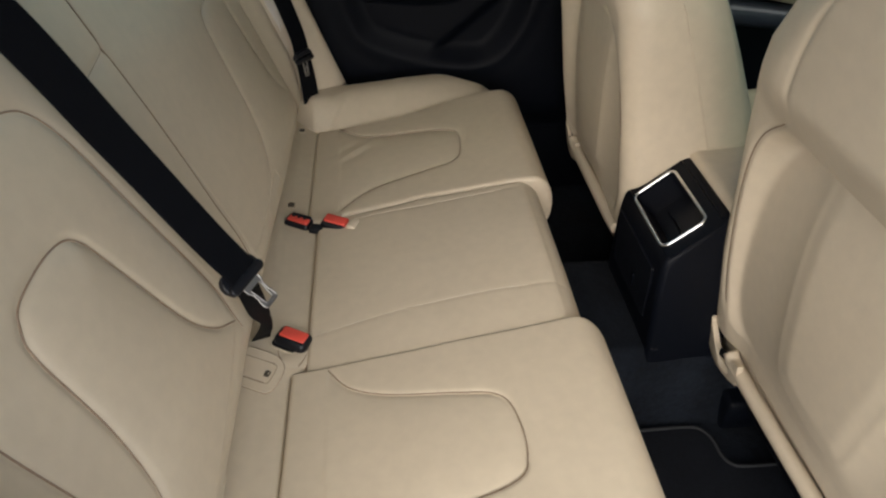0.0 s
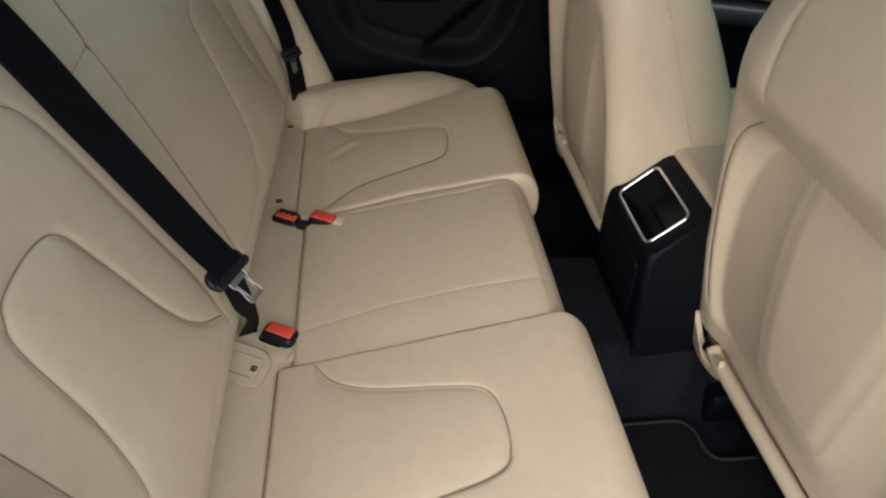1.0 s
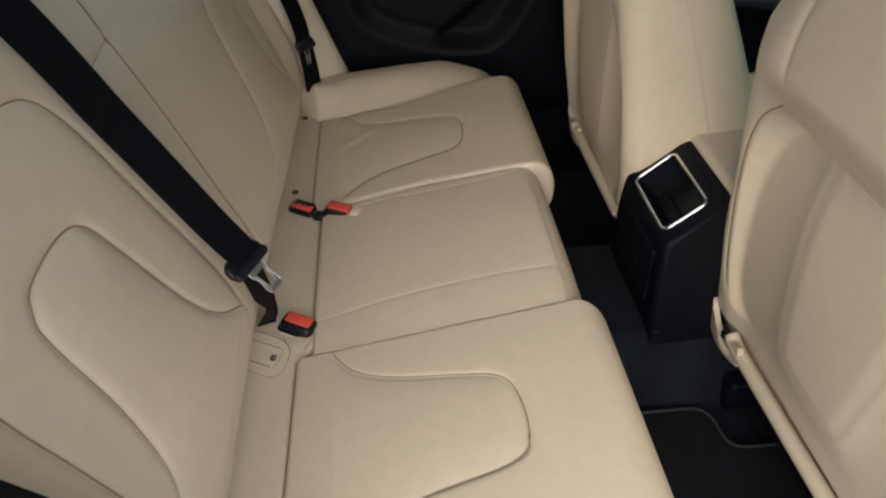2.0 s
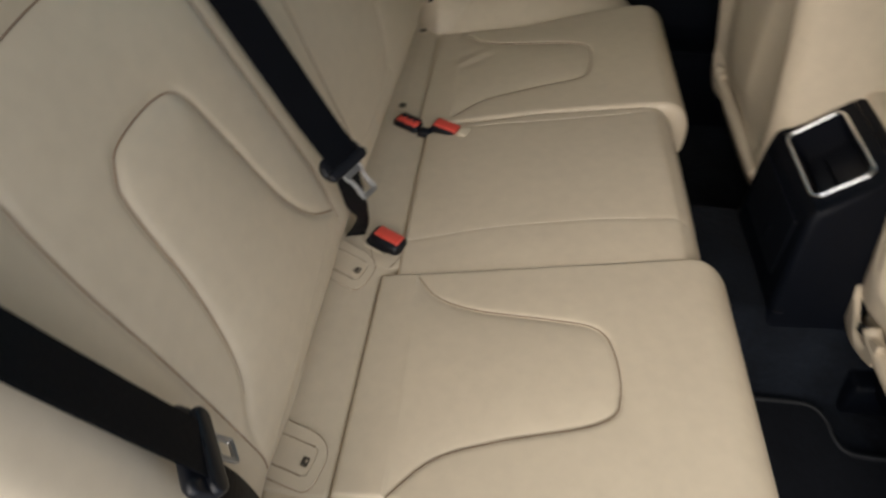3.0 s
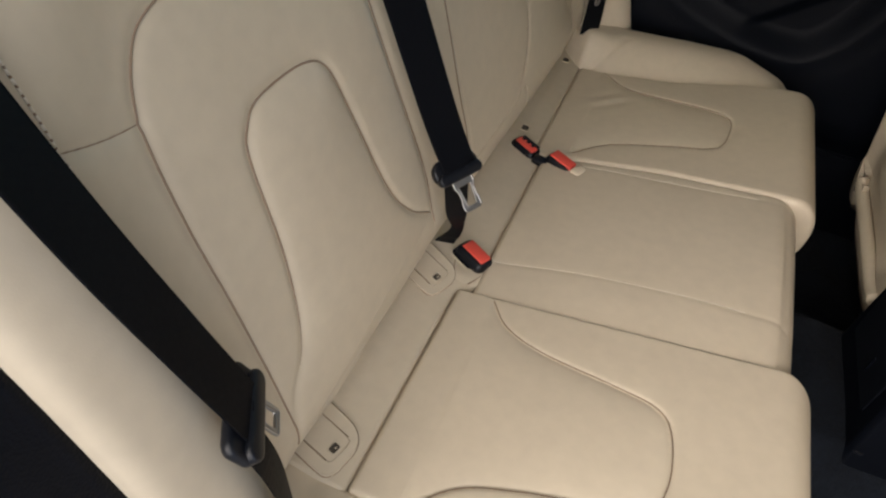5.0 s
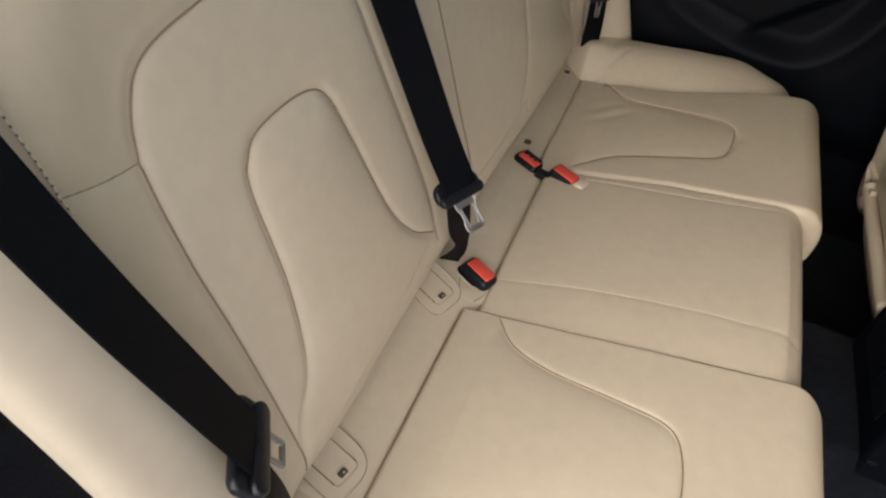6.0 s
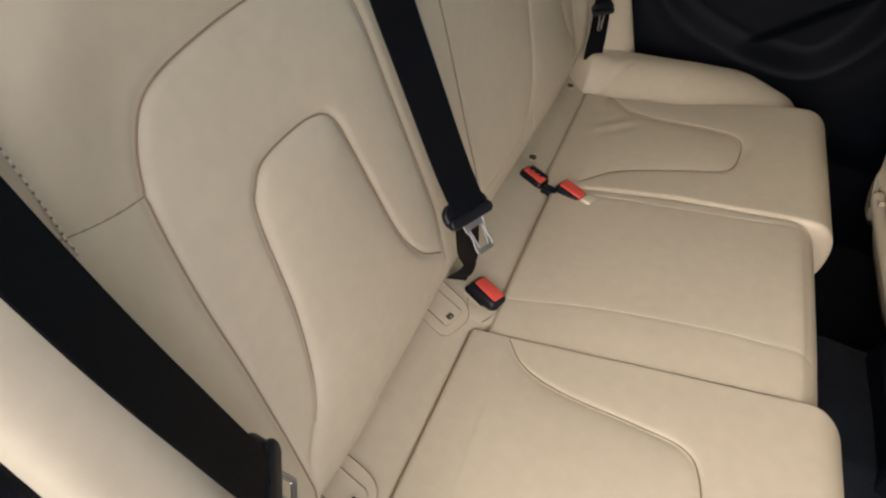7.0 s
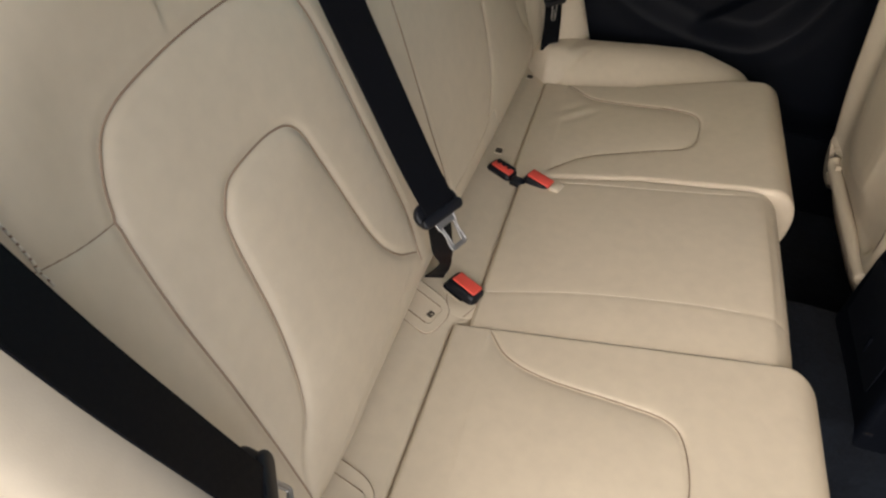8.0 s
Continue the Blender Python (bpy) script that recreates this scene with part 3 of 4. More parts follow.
def tongue(parent, bar_c, along, down, face, width=0.066, high=0.029, lip=0.48, corner=0.0135, plate="long", shift=0.0, metal=None):
    """The plastic grip, its raised front lip and its steel plate; along: the grip's length, down: the plate's way, face: outwards."""
    m = axes(bar_c, along, face)
    y = (m.to_3x3() @ Vector((0, 1, 0)))
    if y.dot(Vector(down)) > 0:
        m = m @ pose(0, 0, 0, 0, 0, 180)
    rounded("grip", round_rect(width, high, corner, 7), -0.0065, 0.0030, m, SATIN, parent)
    lh = high * lip
    rounded("grip_lip", round_rect(width - 0.001, lh, min(corner, lh * 0.49), 7), -0.0020, 0.0078, m @ pose(0, -(high - lh) / 2, 0), SATIN, parent, bevel=0.0024)
    block("lip_notch", (0.008, 0.0022, 0.0014), m @ pose(0.002, -high / 2 + lh * 0.86, 0.0070), BLACK, parent, bevel=0.0003)
    if plate == "long":
        half = [(0.0150, 0.004), (0.0145, -0.008), (0.0116, -0.0120), (0.0110, -0.023), (0.0126, -0.0250), (0.0126, -0.0340), (0.0105, -0.0365)]
        gap = [(0.0096, -0.0070), (0.0088, -0.013), (0.0080, -0.019), (0.0074, -0.026), (0.0070, -0.0305), (0.0064, -0.0320)]
    elif plate == "square":
        half = [(0.0105, 0.004), (0.0105, -0.006), (0.0105, -0.014), (0.0105, -0.0205), (0.0090, -0.0220)]
        gap = [(0.0074, -0.0055), (0.0074, -0.010), (0.0074, -0.015), (0.0074, -0.0176), (0.0064, -0.0186)]
    else:
        half = [(0.0052, 0.004), (0.0050, -0.010), (0.0046, -0.020), (0.0042, -0.031), (0.0030, -0.033)]
        gap = [(0.0022, -0.012), (0.0022, -0.016), (0.0022, -0.022), (0.0022, -0.027), (0.0018, -0.028)]
    outer, hole = (resample(h + [(-x, yy) for x, yy in h[::-1]], 56) for h in (half, gap))
    pm = m @ pose(shift, -high / 2, 0.001)
    p = prism("plate", outer, -0.0012, 0.0012, pm, metal or STEEL, parent, hole=hole)
    tube("plate_lip", [pm @ Vector((x, yy, 0.0010)) for x, yy in outer], 0.0012, STEEL, p, closed=True)
    tube("hole_lip", [pm @ Vector((x, yy, 0.0010)) for x, yy in hole], 0.0007, STEEL, p, closed=True)


belt_c = thing("seat_belt", (0.0, 0.28, 0.31), "black webbing centre seat belt hanging before the beige backrest", "seat belt", "seat belts")
C, S = belt_path([(-0.30, 0.265, 1.06), (-0.163, 0.280, 0.85), (-0.096, 0.2945, 0.690), (-0.030, 0.2835, 0.565), (0.005, 0.269, 0.519), (0.011, 0.268, 0.508)],
                 [(0.40, 0.85, 0.1), (0.40, 0.85, 0.1), (0.42, 0.85, 0.1), (0.42, 0.88, 0.05), (0.40, 0.90, 0.0), (0.40, 0.90, 0.0)])
ribbon("webbing", C, S, 0.0245, WEB, belt_c)
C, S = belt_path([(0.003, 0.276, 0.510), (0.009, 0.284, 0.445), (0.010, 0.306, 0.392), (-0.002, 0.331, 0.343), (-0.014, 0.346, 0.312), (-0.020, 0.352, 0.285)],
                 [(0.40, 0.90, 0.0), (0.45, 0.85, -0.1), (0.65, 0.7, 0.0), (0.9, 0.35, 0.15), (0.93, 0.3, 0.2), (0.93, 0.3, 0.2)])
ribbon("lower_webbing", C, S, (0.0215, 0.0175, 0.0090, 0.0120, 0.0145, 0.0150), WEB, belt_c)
tongue(belt_c, (0.004, 0.270, 0.510), (0.40, 0.90, 0.0), (0.75, -0.1, -0.65), (0.60, -0.35, 0.70))

belt_n = thing("seat_belt", (0.0, -0.11, 0.38), "black webbing outer seat belt lying across the beige side bolster", "seat belt", "seat belts")
C, S = belt_path([(-0.215, -0.145, 1.056), (-0.138, -0.140, 0.886), (-0.073, -0.129, 0.728), (-0.032, -0.116, 0.625), (-0.004, -0.108, 0.563), (0.003, -0.107, 0.548)],
                 [(0.42, -0.9, 0.1), (0.42, -0.9, 0.1), (0.42, -0.9, 0.1), (0.45, -0.89, 0.1), (0.48, -0.87, 0.1), (0.48, -0.87, 0.1)])
ribbon("webbing", C, S, 0.0235, WEB, belt_n)
C, S = belt_path([(-0.004, -0.119, 0.556), (0.014, -0.119, 0.525), (0.021, -0.115, 0.480), (0.025, -0.113, 0.43), (0.028, -0.113, 0.38), (0.028, -0.114, 0.34)],
                 [(0.48, -0.87, 0.1), (0.48, -0.87, 0.1), (0.55, -0.83, 0.1), (0.6, -0.8, 0.1), (0.6, -0.8, 0.1), (0.6, -0.8, 0.1)])
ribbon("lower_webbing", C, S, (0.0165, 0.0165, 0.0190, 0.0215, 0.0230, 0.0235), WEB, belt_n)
tongue(belt_n, (-0.0072, -0.1085, 0.5555), (0.56, -0.85, 0.05), (0.35, 0.55, -0.75), (0.72, 0.35, 0.50), width=0.074, high=0.031, lip=0.52, corner=0.0085, plate="square", shift=0.007)

belt_f = thing("seat_belt", (0.01, 1.03, 0.36), "black webbing outer seat belt with its tongue, by the far door", "seat belt", "seat belts")
C, S = belt_path([(-0.16, 1.08, 0.95), (-0.06, 1.06, 0.72), (-0.012, 1.046, 0.575), (0.010, 1.038, 0.50), (0.016, 1.033, 0.455)],
                 [(0.6, 0.8, 0), (0.6, 0.8, 0), (0.6, 0.8, 0), (0.6, 0.8, 0), (0.6, 0.8, 0)])
ribbon("webbing", C, S, 0.0225, WEB, belt_f)
C, S = belt_path([(0.016, 1.033, 0.455), (0.021, 1.030, 0.41), (0.023, 1.028, 0.375), (0.024, 1.028, 0.350)], [(0.65, 0.75, 0), (0.7, 0.7, 0), (0.75, 0.65, 0), (0.75, 0.65, 0)])
ribbon("lower_webbing", C, S, 0.0215, WEB, belt_f)
tongue(belt_f, (0.018, 1.028, 0.458), (0.70, 0.70, 0.05), (0.2, 0.1, -0.9), (0.90, -0.40, 0.05), width=0.050, high=0.024, plate="narrow", metal=SATIN)


# ---- buckles ----
def buckle(at, yaw, tilt, label, slot=False, tab=False, size=(0.053, 0.033)):
    b = thing("seat_belt_buckle", at, label, "belt buckle", "seat belt buckles")
    m = pose(*at, 0, tilt, yaw)
    w, h = size
    well = round_rect(w + 0.006, h + 0.006, 0.009, 5)
    # black plate on the ledge drawing the shade around the housing
    prism("pocket_shade", well, -0.022, -0.0118, m, BLACK, b)
    tube("pocket_rim", [m @ Vector((x, y, -0.0125)) for x, y in round_rect(w + 0.008, h + 0.008, 0.010, 5)], 0.0015, LEATHER, b, "beige leather rim of the buckle's pocket", closed=True)
    block("housing", (w, h, 0.050), m @ pose(0, 0, -0.022), SATIN, b, bevel=0.009, segs=4)
    block("release_button", (w - (0.007 if tab else 0.012), h - (0.009 if tab else 0.016 if slot else 0.013), 0.008), m @ pose(0.001, -0.002 if slot else 0.002, 0.0010), RED, b, bevel=0.0022, segs=2)
    if slot:
        block("latch_slot", (w - 0.014, 0.0075, 0.004), m @ pose(0.001, 0.0088, 0.0034), SATIN, b, bevel=0.0008)
        for k in (-0.012, -0.001, 0.010):
            block("slot_tooth", (0.0065, 0.0070, 0.004), m @ pose(k, 0.0040, 0.0036), SATIN, b, bevel=0.0006)
    elif tab:
        block("pocket_tab", (0.018, 0.028, 0.010), m @ pose(w / 2 + 0.0085, 0.003, 0.0022, 0, 2, 0), LEATHER, b, "pale leather tab of the pocket", bevel=0.004)
    return b


buckle((0.034, 0.3395, 0.3165), -26, 4, "black seat belt buckle with a red release button, in the ledge")
U, W = np.meshgrid(np.linspace(0, 1, 12), np.linspace(0, 2 * math.pi, 33)[:-1], indexing="ij")
R = np.sin(U * math.pi / 2)
dome = np.stack([0.038 + 0.031 * R * np.cos(W) + 0.010 * R * np.sin(W), 0.312 + 0.024 * R * np.sin(W), 0.2985 + 0.0060 * np.cos(U * math.pi / 2)], -1)
mesh("buckle_pouch", [tuple(q) for q in dome.reshape(-1, 3)], [(i * 32 + j, i * 32 + (j + 1) % 32, (i + 1) * 32 + (j + 1) % 32, (i + 1) * 32 + j) for i in range(11) for j in range(32)], LEATHER, rear_seat)
# tan tubes drawing the shade in the pouch's creases
for path in ([(0.010, 0.332), (0.014, 0.315), (0.023, 0.298)], [(0.055, 0.316), (0.051, 0.306), (0.044, 0.293)]):
    tube("pouch_crease_shade", [(x, y, 0.3030) for x, y in crom(path, 6)], 0.0009, BACKSEAM, rear_seat)
buckle_pair = buckle((0.0195, 0.6345, 0.3100), -25, 4, "black seat belt buckle with a notched red button", slot=True, size=(0.052, 0.032))
# black block in the space between the paired buckles
block("between_block", (0.030, 0.020, 0.012), pose(0.054, 0.612, 0.3045, 0, 4, -10), SATIN, buckle_pair, bevel=0.004)
buckle((0.0875, 0.6165, 0.3165), -21, 6, "black seat belt buckle with a red button, lying in its pocket", tab=True, size=(0.050, 0.031))


# ---- front seats ----
def front_seat(xb, zb, flip, yc, sy, label):
    """A front seat from behind: moulded back with a pocket, edge trim with its clip, cushion and base."""
    yy = lambda y: yc + sy * (y - 0.152)
    s = thing("front_seat", (xb + 0.2, yy(0.14), 0.02), label, "car seat", "front seats")
    left = [(0.20, 0.376), (0.25, 0.407), (0.40, 0.424), (0.52, 0.416), (0.63, 0.412), (0.69, 0.406), (0.755, 0.387), (0.81, 0.351), (0.87, 0.281), (0.90, 0.239)]
    z0 = 0.235 + zb
    Z, V = np.meshgrid(np.linspace(z0, 0.90, 170), np.linspace(0, 1, 150), indexing="ij")
    hw = np.interp(Z, *zip(*left)) - 0.152
    Y = 0.152 + hw * (1 - 2 * V)
    X = xb - 0.18 * Z
    e = np.minimum(V, 1 - V) * 2 * hw
    D = -edge_roll(e, 0.045) - edge_roll(Z - z0, 0.02)
    pocket = crom([(0.300, 0.674), (0.350, 0.626), (0.373, 0.555), (0.378, 0.45), (0.368, 0.34), (0.338, 0.285), (0.277, 0.266), (0.14, 0.258), (0.0, 0.262)])
    lip = crom([(0.318, 0.664), (0.26, 0.671), (0.17, 0.668), (0.0, 0.668), (-0.04, 0.665)])
    inner = crom([(0.236, 0.655), (0.233, 0.556), (0.220, 0.431), (0.208, 0.360), (0.190, 0.330), (0.124, 0.320), (0.070, 0.326), (0.048, 0.350), (0.040, 0.420), (0.032, 0.500), (0.028, 0.655)])
    poly = [tuple(q) for q in pocket] + [(-0.10, 0.30), (-0.10, 0.665)] + [tuple(q) for q in lip[::-1]]
    ins, panel = within(Y, Z, poly), within(Y, Z, [tuple(q) for q in inner])
    fade = smooth01(Y, -0.085, -0.02)
    dp, dl, di = away(Y, Z, pocket), away(Y, Z, lip), away(Y, Z, inner)
    D = D + groove(dp, 0.004, 0.003, 0.002, 0.012) * smooth01(Z, 0.27, 0.34)
    D = D - np.where(ins, 0.044 * np.exp(-(0.668 - Z) / 0.13) * smooth01(dl, 0.0, 0.030) * smooth01(dp, 0.0, 0.03) * fade, 0)
    D = D + np.where(ins, (0.0038 if flip < 0 else 0.0012) * smooth01(di, 0, 0.032) * panel, 0)
    sunk = np.maximum(np.where(ins, smooth01(dp, 0.0, 0.022), 0), (1 - smooth01(Z, 0.27, 0.35)) * smooth01(e, 0.0, 0.035) * (1 - smooth01(Y, 0.29, 0.35)) if flip < 0 else 0)
    D = D - np.where(panel, 0, 0.015 * (1 - np.exp(-di / 0.05)) * sunk * smooth01(0.67 - Z, 0.0, 0.03) * fade)
    D = D + (0.028 if flip < 0 else 0.016) * smooth01(Z, 0.655, 0.73) * smooth01(e, 0.0, 0.10)
    seam = crom([(0.205, 0.88), (0.236, 0.835), (0.264, 0.770), (0.272, 0.712), (0.262, 0.680)])
    D = D + groove(away(Y, Z, seam), 0.0022, 0.004, 0.0022, 0.016) * smooth01(Z, 0.675, 0.76)
    G = np.stack([X - D, np.vectorize(yy)(Y), Z], -1)
    deep = lambda k: (lambda e: np.stack([k * np.clip(0.128 + 0.30 * (0.71 - e[:, 2]), 0.09, 0.24), 0 * e[:, 0], 0 * e[:, 0]], -1))
    body = pad("seat_back", G, [(deep(0.25), -0.012), (deep(0.55), -0.015), (deep(0.85), -0.005), (deep(1.0), 0.10)], LEATHER, s)
    P = lambda q, l=0.0: [(xb - 0.18 * z - l, yy(y), z) for y, z in q]
    tube("pocket_seam", P([q for q in pocket if q[1] > 0.31], -0.0035), 0.0008, SEAM, body)
    # hard edge trim along the bottom and up the inner side
    if flip < 0:
        cy = lambda y: yy(y)
        rim = crom([(0.318, z0 - 0.004), (0.29, z0 - 0.014), (0.16, z0 - 0.012), (0.02, z0 - 0.006), (-0.08, z0)], 8)
    else:
        cy = lambda y: yy(0.308 - y)
        rim = crom([(-0.014, z0 - 0.004), (0.02, z0 - 0.012), (0.16, z0 - 0.012), (0.32, z0 - 0.010), (0.372, z0 - 0.004)], 8)
    tube("edge_trim", [(xb - 0.18 * z + 0.003, yy(y), z + 0.004) for y, z in rim], 0.0125, TRIM, s, "smooth beige plastic edge trim", sides=10)
    sheet = Matrix(((0, -0.18, -1, xb), (1, 0, 0, 0), (0, 1, 0, zb), (0, 0, 0, 1)))
    strap = crom([(0.378, 0.262), (0.385, 0.245), (0.385, 0.215), (0.375, 0.192), (0.352, 0.178), (0.320, 0.180), (0.287, 0.197), (0.292, 0.212), (0.330, 0.207), (0.354, 0.218), (0.367, 0.236), (0.373, 0.250)], 4)
    cl = rounded("trim_clip", [(cy(y), z) for y, z in strap][::1 if flip < 0 else -1], -0.004, 0.005, sheet, TRIM, s, bevel=0.0015, label="loose beige plastic strap clip")
    prism("clip_end", [(cy(y), z) for y, z in ((0.273, 0.206), (0.297, 0.192), (0.303, 0.226), (0.296, 0.240), (0.277, 0.248))][::-1 if flip < 0 else 1], -0.003, 0.0068, sheet, TRIM, cl)
    # dark block standing for the shaded gap between clip and seat edge
    block("clip_gap_shade", (0.006, 0.030, 0.012), axes((xb - 0.18 * z0 - 0.0010, cy(0.320), z0 - 0.010), (-1, 0, 0.1), (0, 0.35 if flip < 0 else -0.35, 1)), SATIN, s, bevel=0.001)
    block("rail_cover", (0.090, 0.085, 0.080), pose(xb + 0.055, yy(0.358), 0.046), BLACK, s, bevel=0.008)
    # side seam on the inner flank
    tube("flank_seam", [(xb - 0.18 * z + 0.088 + 0.24 * (0.712 - z), yy(np.interp(z, *zip(*left)) + 0.0045), z) for z in np.linspace(0.34, 0.84, 24)], 0.0012, TRIM, body)
    # seat cushion and dark base
    U, W = np.meshgrid(np.linspace(0, 1, 30), np.linspace(0, 1, 30), indexing="ij")
    Xc, Yc = xb - 0.02 + 0.48 * U, -0.10 + 0.47 * W
    Zc = 0.29 - 0.2 * zb + 0.05 * U + 0.035 * (2 * W - 1) ** 4 - edge_roll(np.minimum(Yc + 0.10, 0.37 - Yc), 0.04) - edge_roll(0.48 * (1 - U), 0.05)
    pad("seat_cushion", np.stack([Xc, np.vectorize(yy)(Yc), Zc], -1), [((0, 0, -0.09), 0.0), ((0, 0, -0.12), 0.06)], LEATHER, s)
    block("seat_base", (0.40, 0.40, 0.14), pose(xb + 0.24, yy(0.135), 0.14 + zb / 2), BLACK, s, bevel=0.01)
    for dy in (-0.19, 0.19):
        block("floor_rail", (0.38, 0.03, 0.035), pose(xb + 0.29, yy(0.135 + dy), 0.030), BLACK, s, bevel=0.004)
    return s


front_seat(0.775, 0.0, -1, 0.152, 1.0, "beige leather front seat from behind, moulded back pocket and trim")
front_seat(0.675, 0.03, 1, 0.812, -0.89, "beige leather front seat set further back, seen past the console")

# ---- centre console ----
console = thing("centre_console", (0.75, 0.495, 0.166), "black plastic console end with a chrome-edged storage tray", "car console")
prof = [(0.626, 0.140), (0.619, 0.26), (0.615, 0.331), (0.615, 0.357), (0.6165, 0.373), (0.620, 0.3825), (0.6945, 0.4495), (0.704, 0.4535), (0.78, 0.449), (1.10, 0.435), (1.10, 0.165)]
secs = []
for x, z in prof:
    w = np.interp(z, [0.18, 0.30, 0.40, 0.46], [0.121, 0.112, 0.100, 0.094])
    secs.append((x, z, w))
verts, faces = [], []
ys = [-1, -0.93, -0.55, 0, 0.55, 0.93, 1]
for x, z, w in secs:
    for q in ys:
        dz = -0.006 if abs(q) == 1 and z > 0.3 else 0.0
        dx = 0.006 if abs(q) == 1 and x < 0.66 else 0.0
        verts.append((x + dx, 0.492 + q * w, z + dz))
m = len(ys)
for i in range(len(secs) - 1):
    for k in range(m - 1):
        if i == 5 and 1 <= k <= 4:
            continue
        faces.append((i * m + k, i * m + k + 1, (i + 1) * m + k + 1, (i + 1) * m + k))
for q in (0, m - 1):
    ring = [i * m + q for i in range(len(secs))]
    faces.append(tuple(ring))
cb = mesh("console_body", verts, faces, BLACK, console, smooth=True)
bv = cb.modifiers.new("round", "BEVEL")
bv.width, bv.segments, bv.limit_method, bv.angle_limit, bv.harden_normals = 0.007, 3, "ANGLE", radians(25), True
slope = math.degrees(math.atan2(0.045, 0.050))
cm = pose(0.6505, 0.488, 0.4103, 0, -slope, 0)
tray = round_rect(0.080, 0.142, 0.012, 6)
ring_m = cm @ pose(0, 0, 0.002)
prism("tray_rim_plate", [(x + 0.0088, y) for x, y in round_rect(0.0990, 0.189, 0.004, 6)], -0.004, 0.0004, cm, BLACK, cb, hole=round_rect(0.076, 0.138, 0.011, 6))
tube("tray_bezel", [ring_m @ Vector((x, y, 0)) for x, y in tray], 0.0030, CHROME, console, "bright chrome tray bezel", sides=8, closed=True)
wall = [cm @ Vector((x, y, 0.001)) for x, y in round_rect(0.077, 0.139, 0.011, 6)]
floor_ = [cm @ Vector((x * 0.9, y * 0.92, -0.055)) for x, y in round_rect(0.077, 0.139, 0.011, 6)]
n = len(wall)
mesh("tray_liner", wall + floor_, [(k, (k + 1) % n, n + (k + 1) % n, n + k) for k in range(n)] + [tuple(range(n, 2 * n))], SATIN, console, smooth=False)
block("tray_divider", (0.004, 0.10, 0.012), cm @ pose(-0.010, -0.01, -0.050), BLACK, console, bevel=0.001)
# the flap on the console's rear face
fm = axes((0.6175, 0.497, 0.285), (0, 1, 0), (-1, 0, -0.07))
prism("socket_flap", round_rect(0.165, 0.115, 0.006), -0.002, 0.0022, fm, SATIN, console)
block("flap_pull", (0.006, 0.030, 0.003), fm @ pose(-0.02, 0.022, 0.003), BLACK, console, bevel=0.001)
block("base_tab", (0.012, 0.004, 0.004), pose(0.636, 0.373, 0.190), SATIN, console, bevel=0.001)

U, W = np.meshgrid(np.linspace(0, 1, 40), np.linspace(0, 1, 30), indexing="ij")
Xa, Ya = 0.707 + 0.36 * U, 0.410 + 0.170 * W
Za = 0.4655 + 0.02 * U - edge_roll(np.minimum(Ya - 0.410, 0.580 - Ya), 0.007) - edge_roll(Xa - 0.707, 0.006)
pad("armrest", np.stack([Xa, Ya, Za], -1), [((0.004, 0, -0.014), 0.0), ((0.01, 0, -0.018), 0.02)], LEATHER, console, "beige leather armrest lid")

# ---- floor, tunnel, doors, shell ----
Xf, Yf = np.meshgrid(np.linspace(0.38, 1.95, 60), np.linspace(-0.22, 1.16, 150), indexing="ij")
hump = smooth01(Yf, 0.325, 0.388) * (1 - smooth01(Yf, 0.612, 0.69))
Zf = 0.012 + 0.174 * hump + 0.004 * np.sin(Xf * 23 + Yf * 9) * np.cos(Yf * 17)
fl = mesh("floor", [tuple(v) for v in np.stack([Xf, Yf, Zf], -1).reshape(-1, 3)], [(i * 150 + j, i * 150 + j + 1, (i + 1) * 150 + j + 1, (i + 1) * 150 + j) for i in range(59) for j in range(149)], CARPET)
so = fl.modifiers.new("thickness", "SOLIDIFY")
so.thickness, so.offset = 0.02, 1
tagged(fl, "dark blue-grey carpeted car floor with a centre tunnel", "floor", kind="structure")

mat_ = thing("floor_mat", (0.7, 0.1, 0.02), "black textile floor mat with a bound edge in the footwell", "floor mat")
ol = crom([(0.46, 0.317), (0.631, 0.317), (0.715, 0.317), (0.742, 0.309), (0.755, 0.285), (0.757, 0.258), (0.768, 0.237), (0.803, 0.230), (0.95, 0.228), (0.98, 0.20), (0.98, -0.10), (0.94, -0.14), (0.46, -0.14)], 6)
prism("mat_top", [tuple(q) for q in ol], 0.016, 0.026, Matrix.Identity(4), MATCLOTH, mat_)
tube("mat_binding", [(x, y, 0.026) for x, y in ol], 0.0035, BIND, mat_, closed=True)


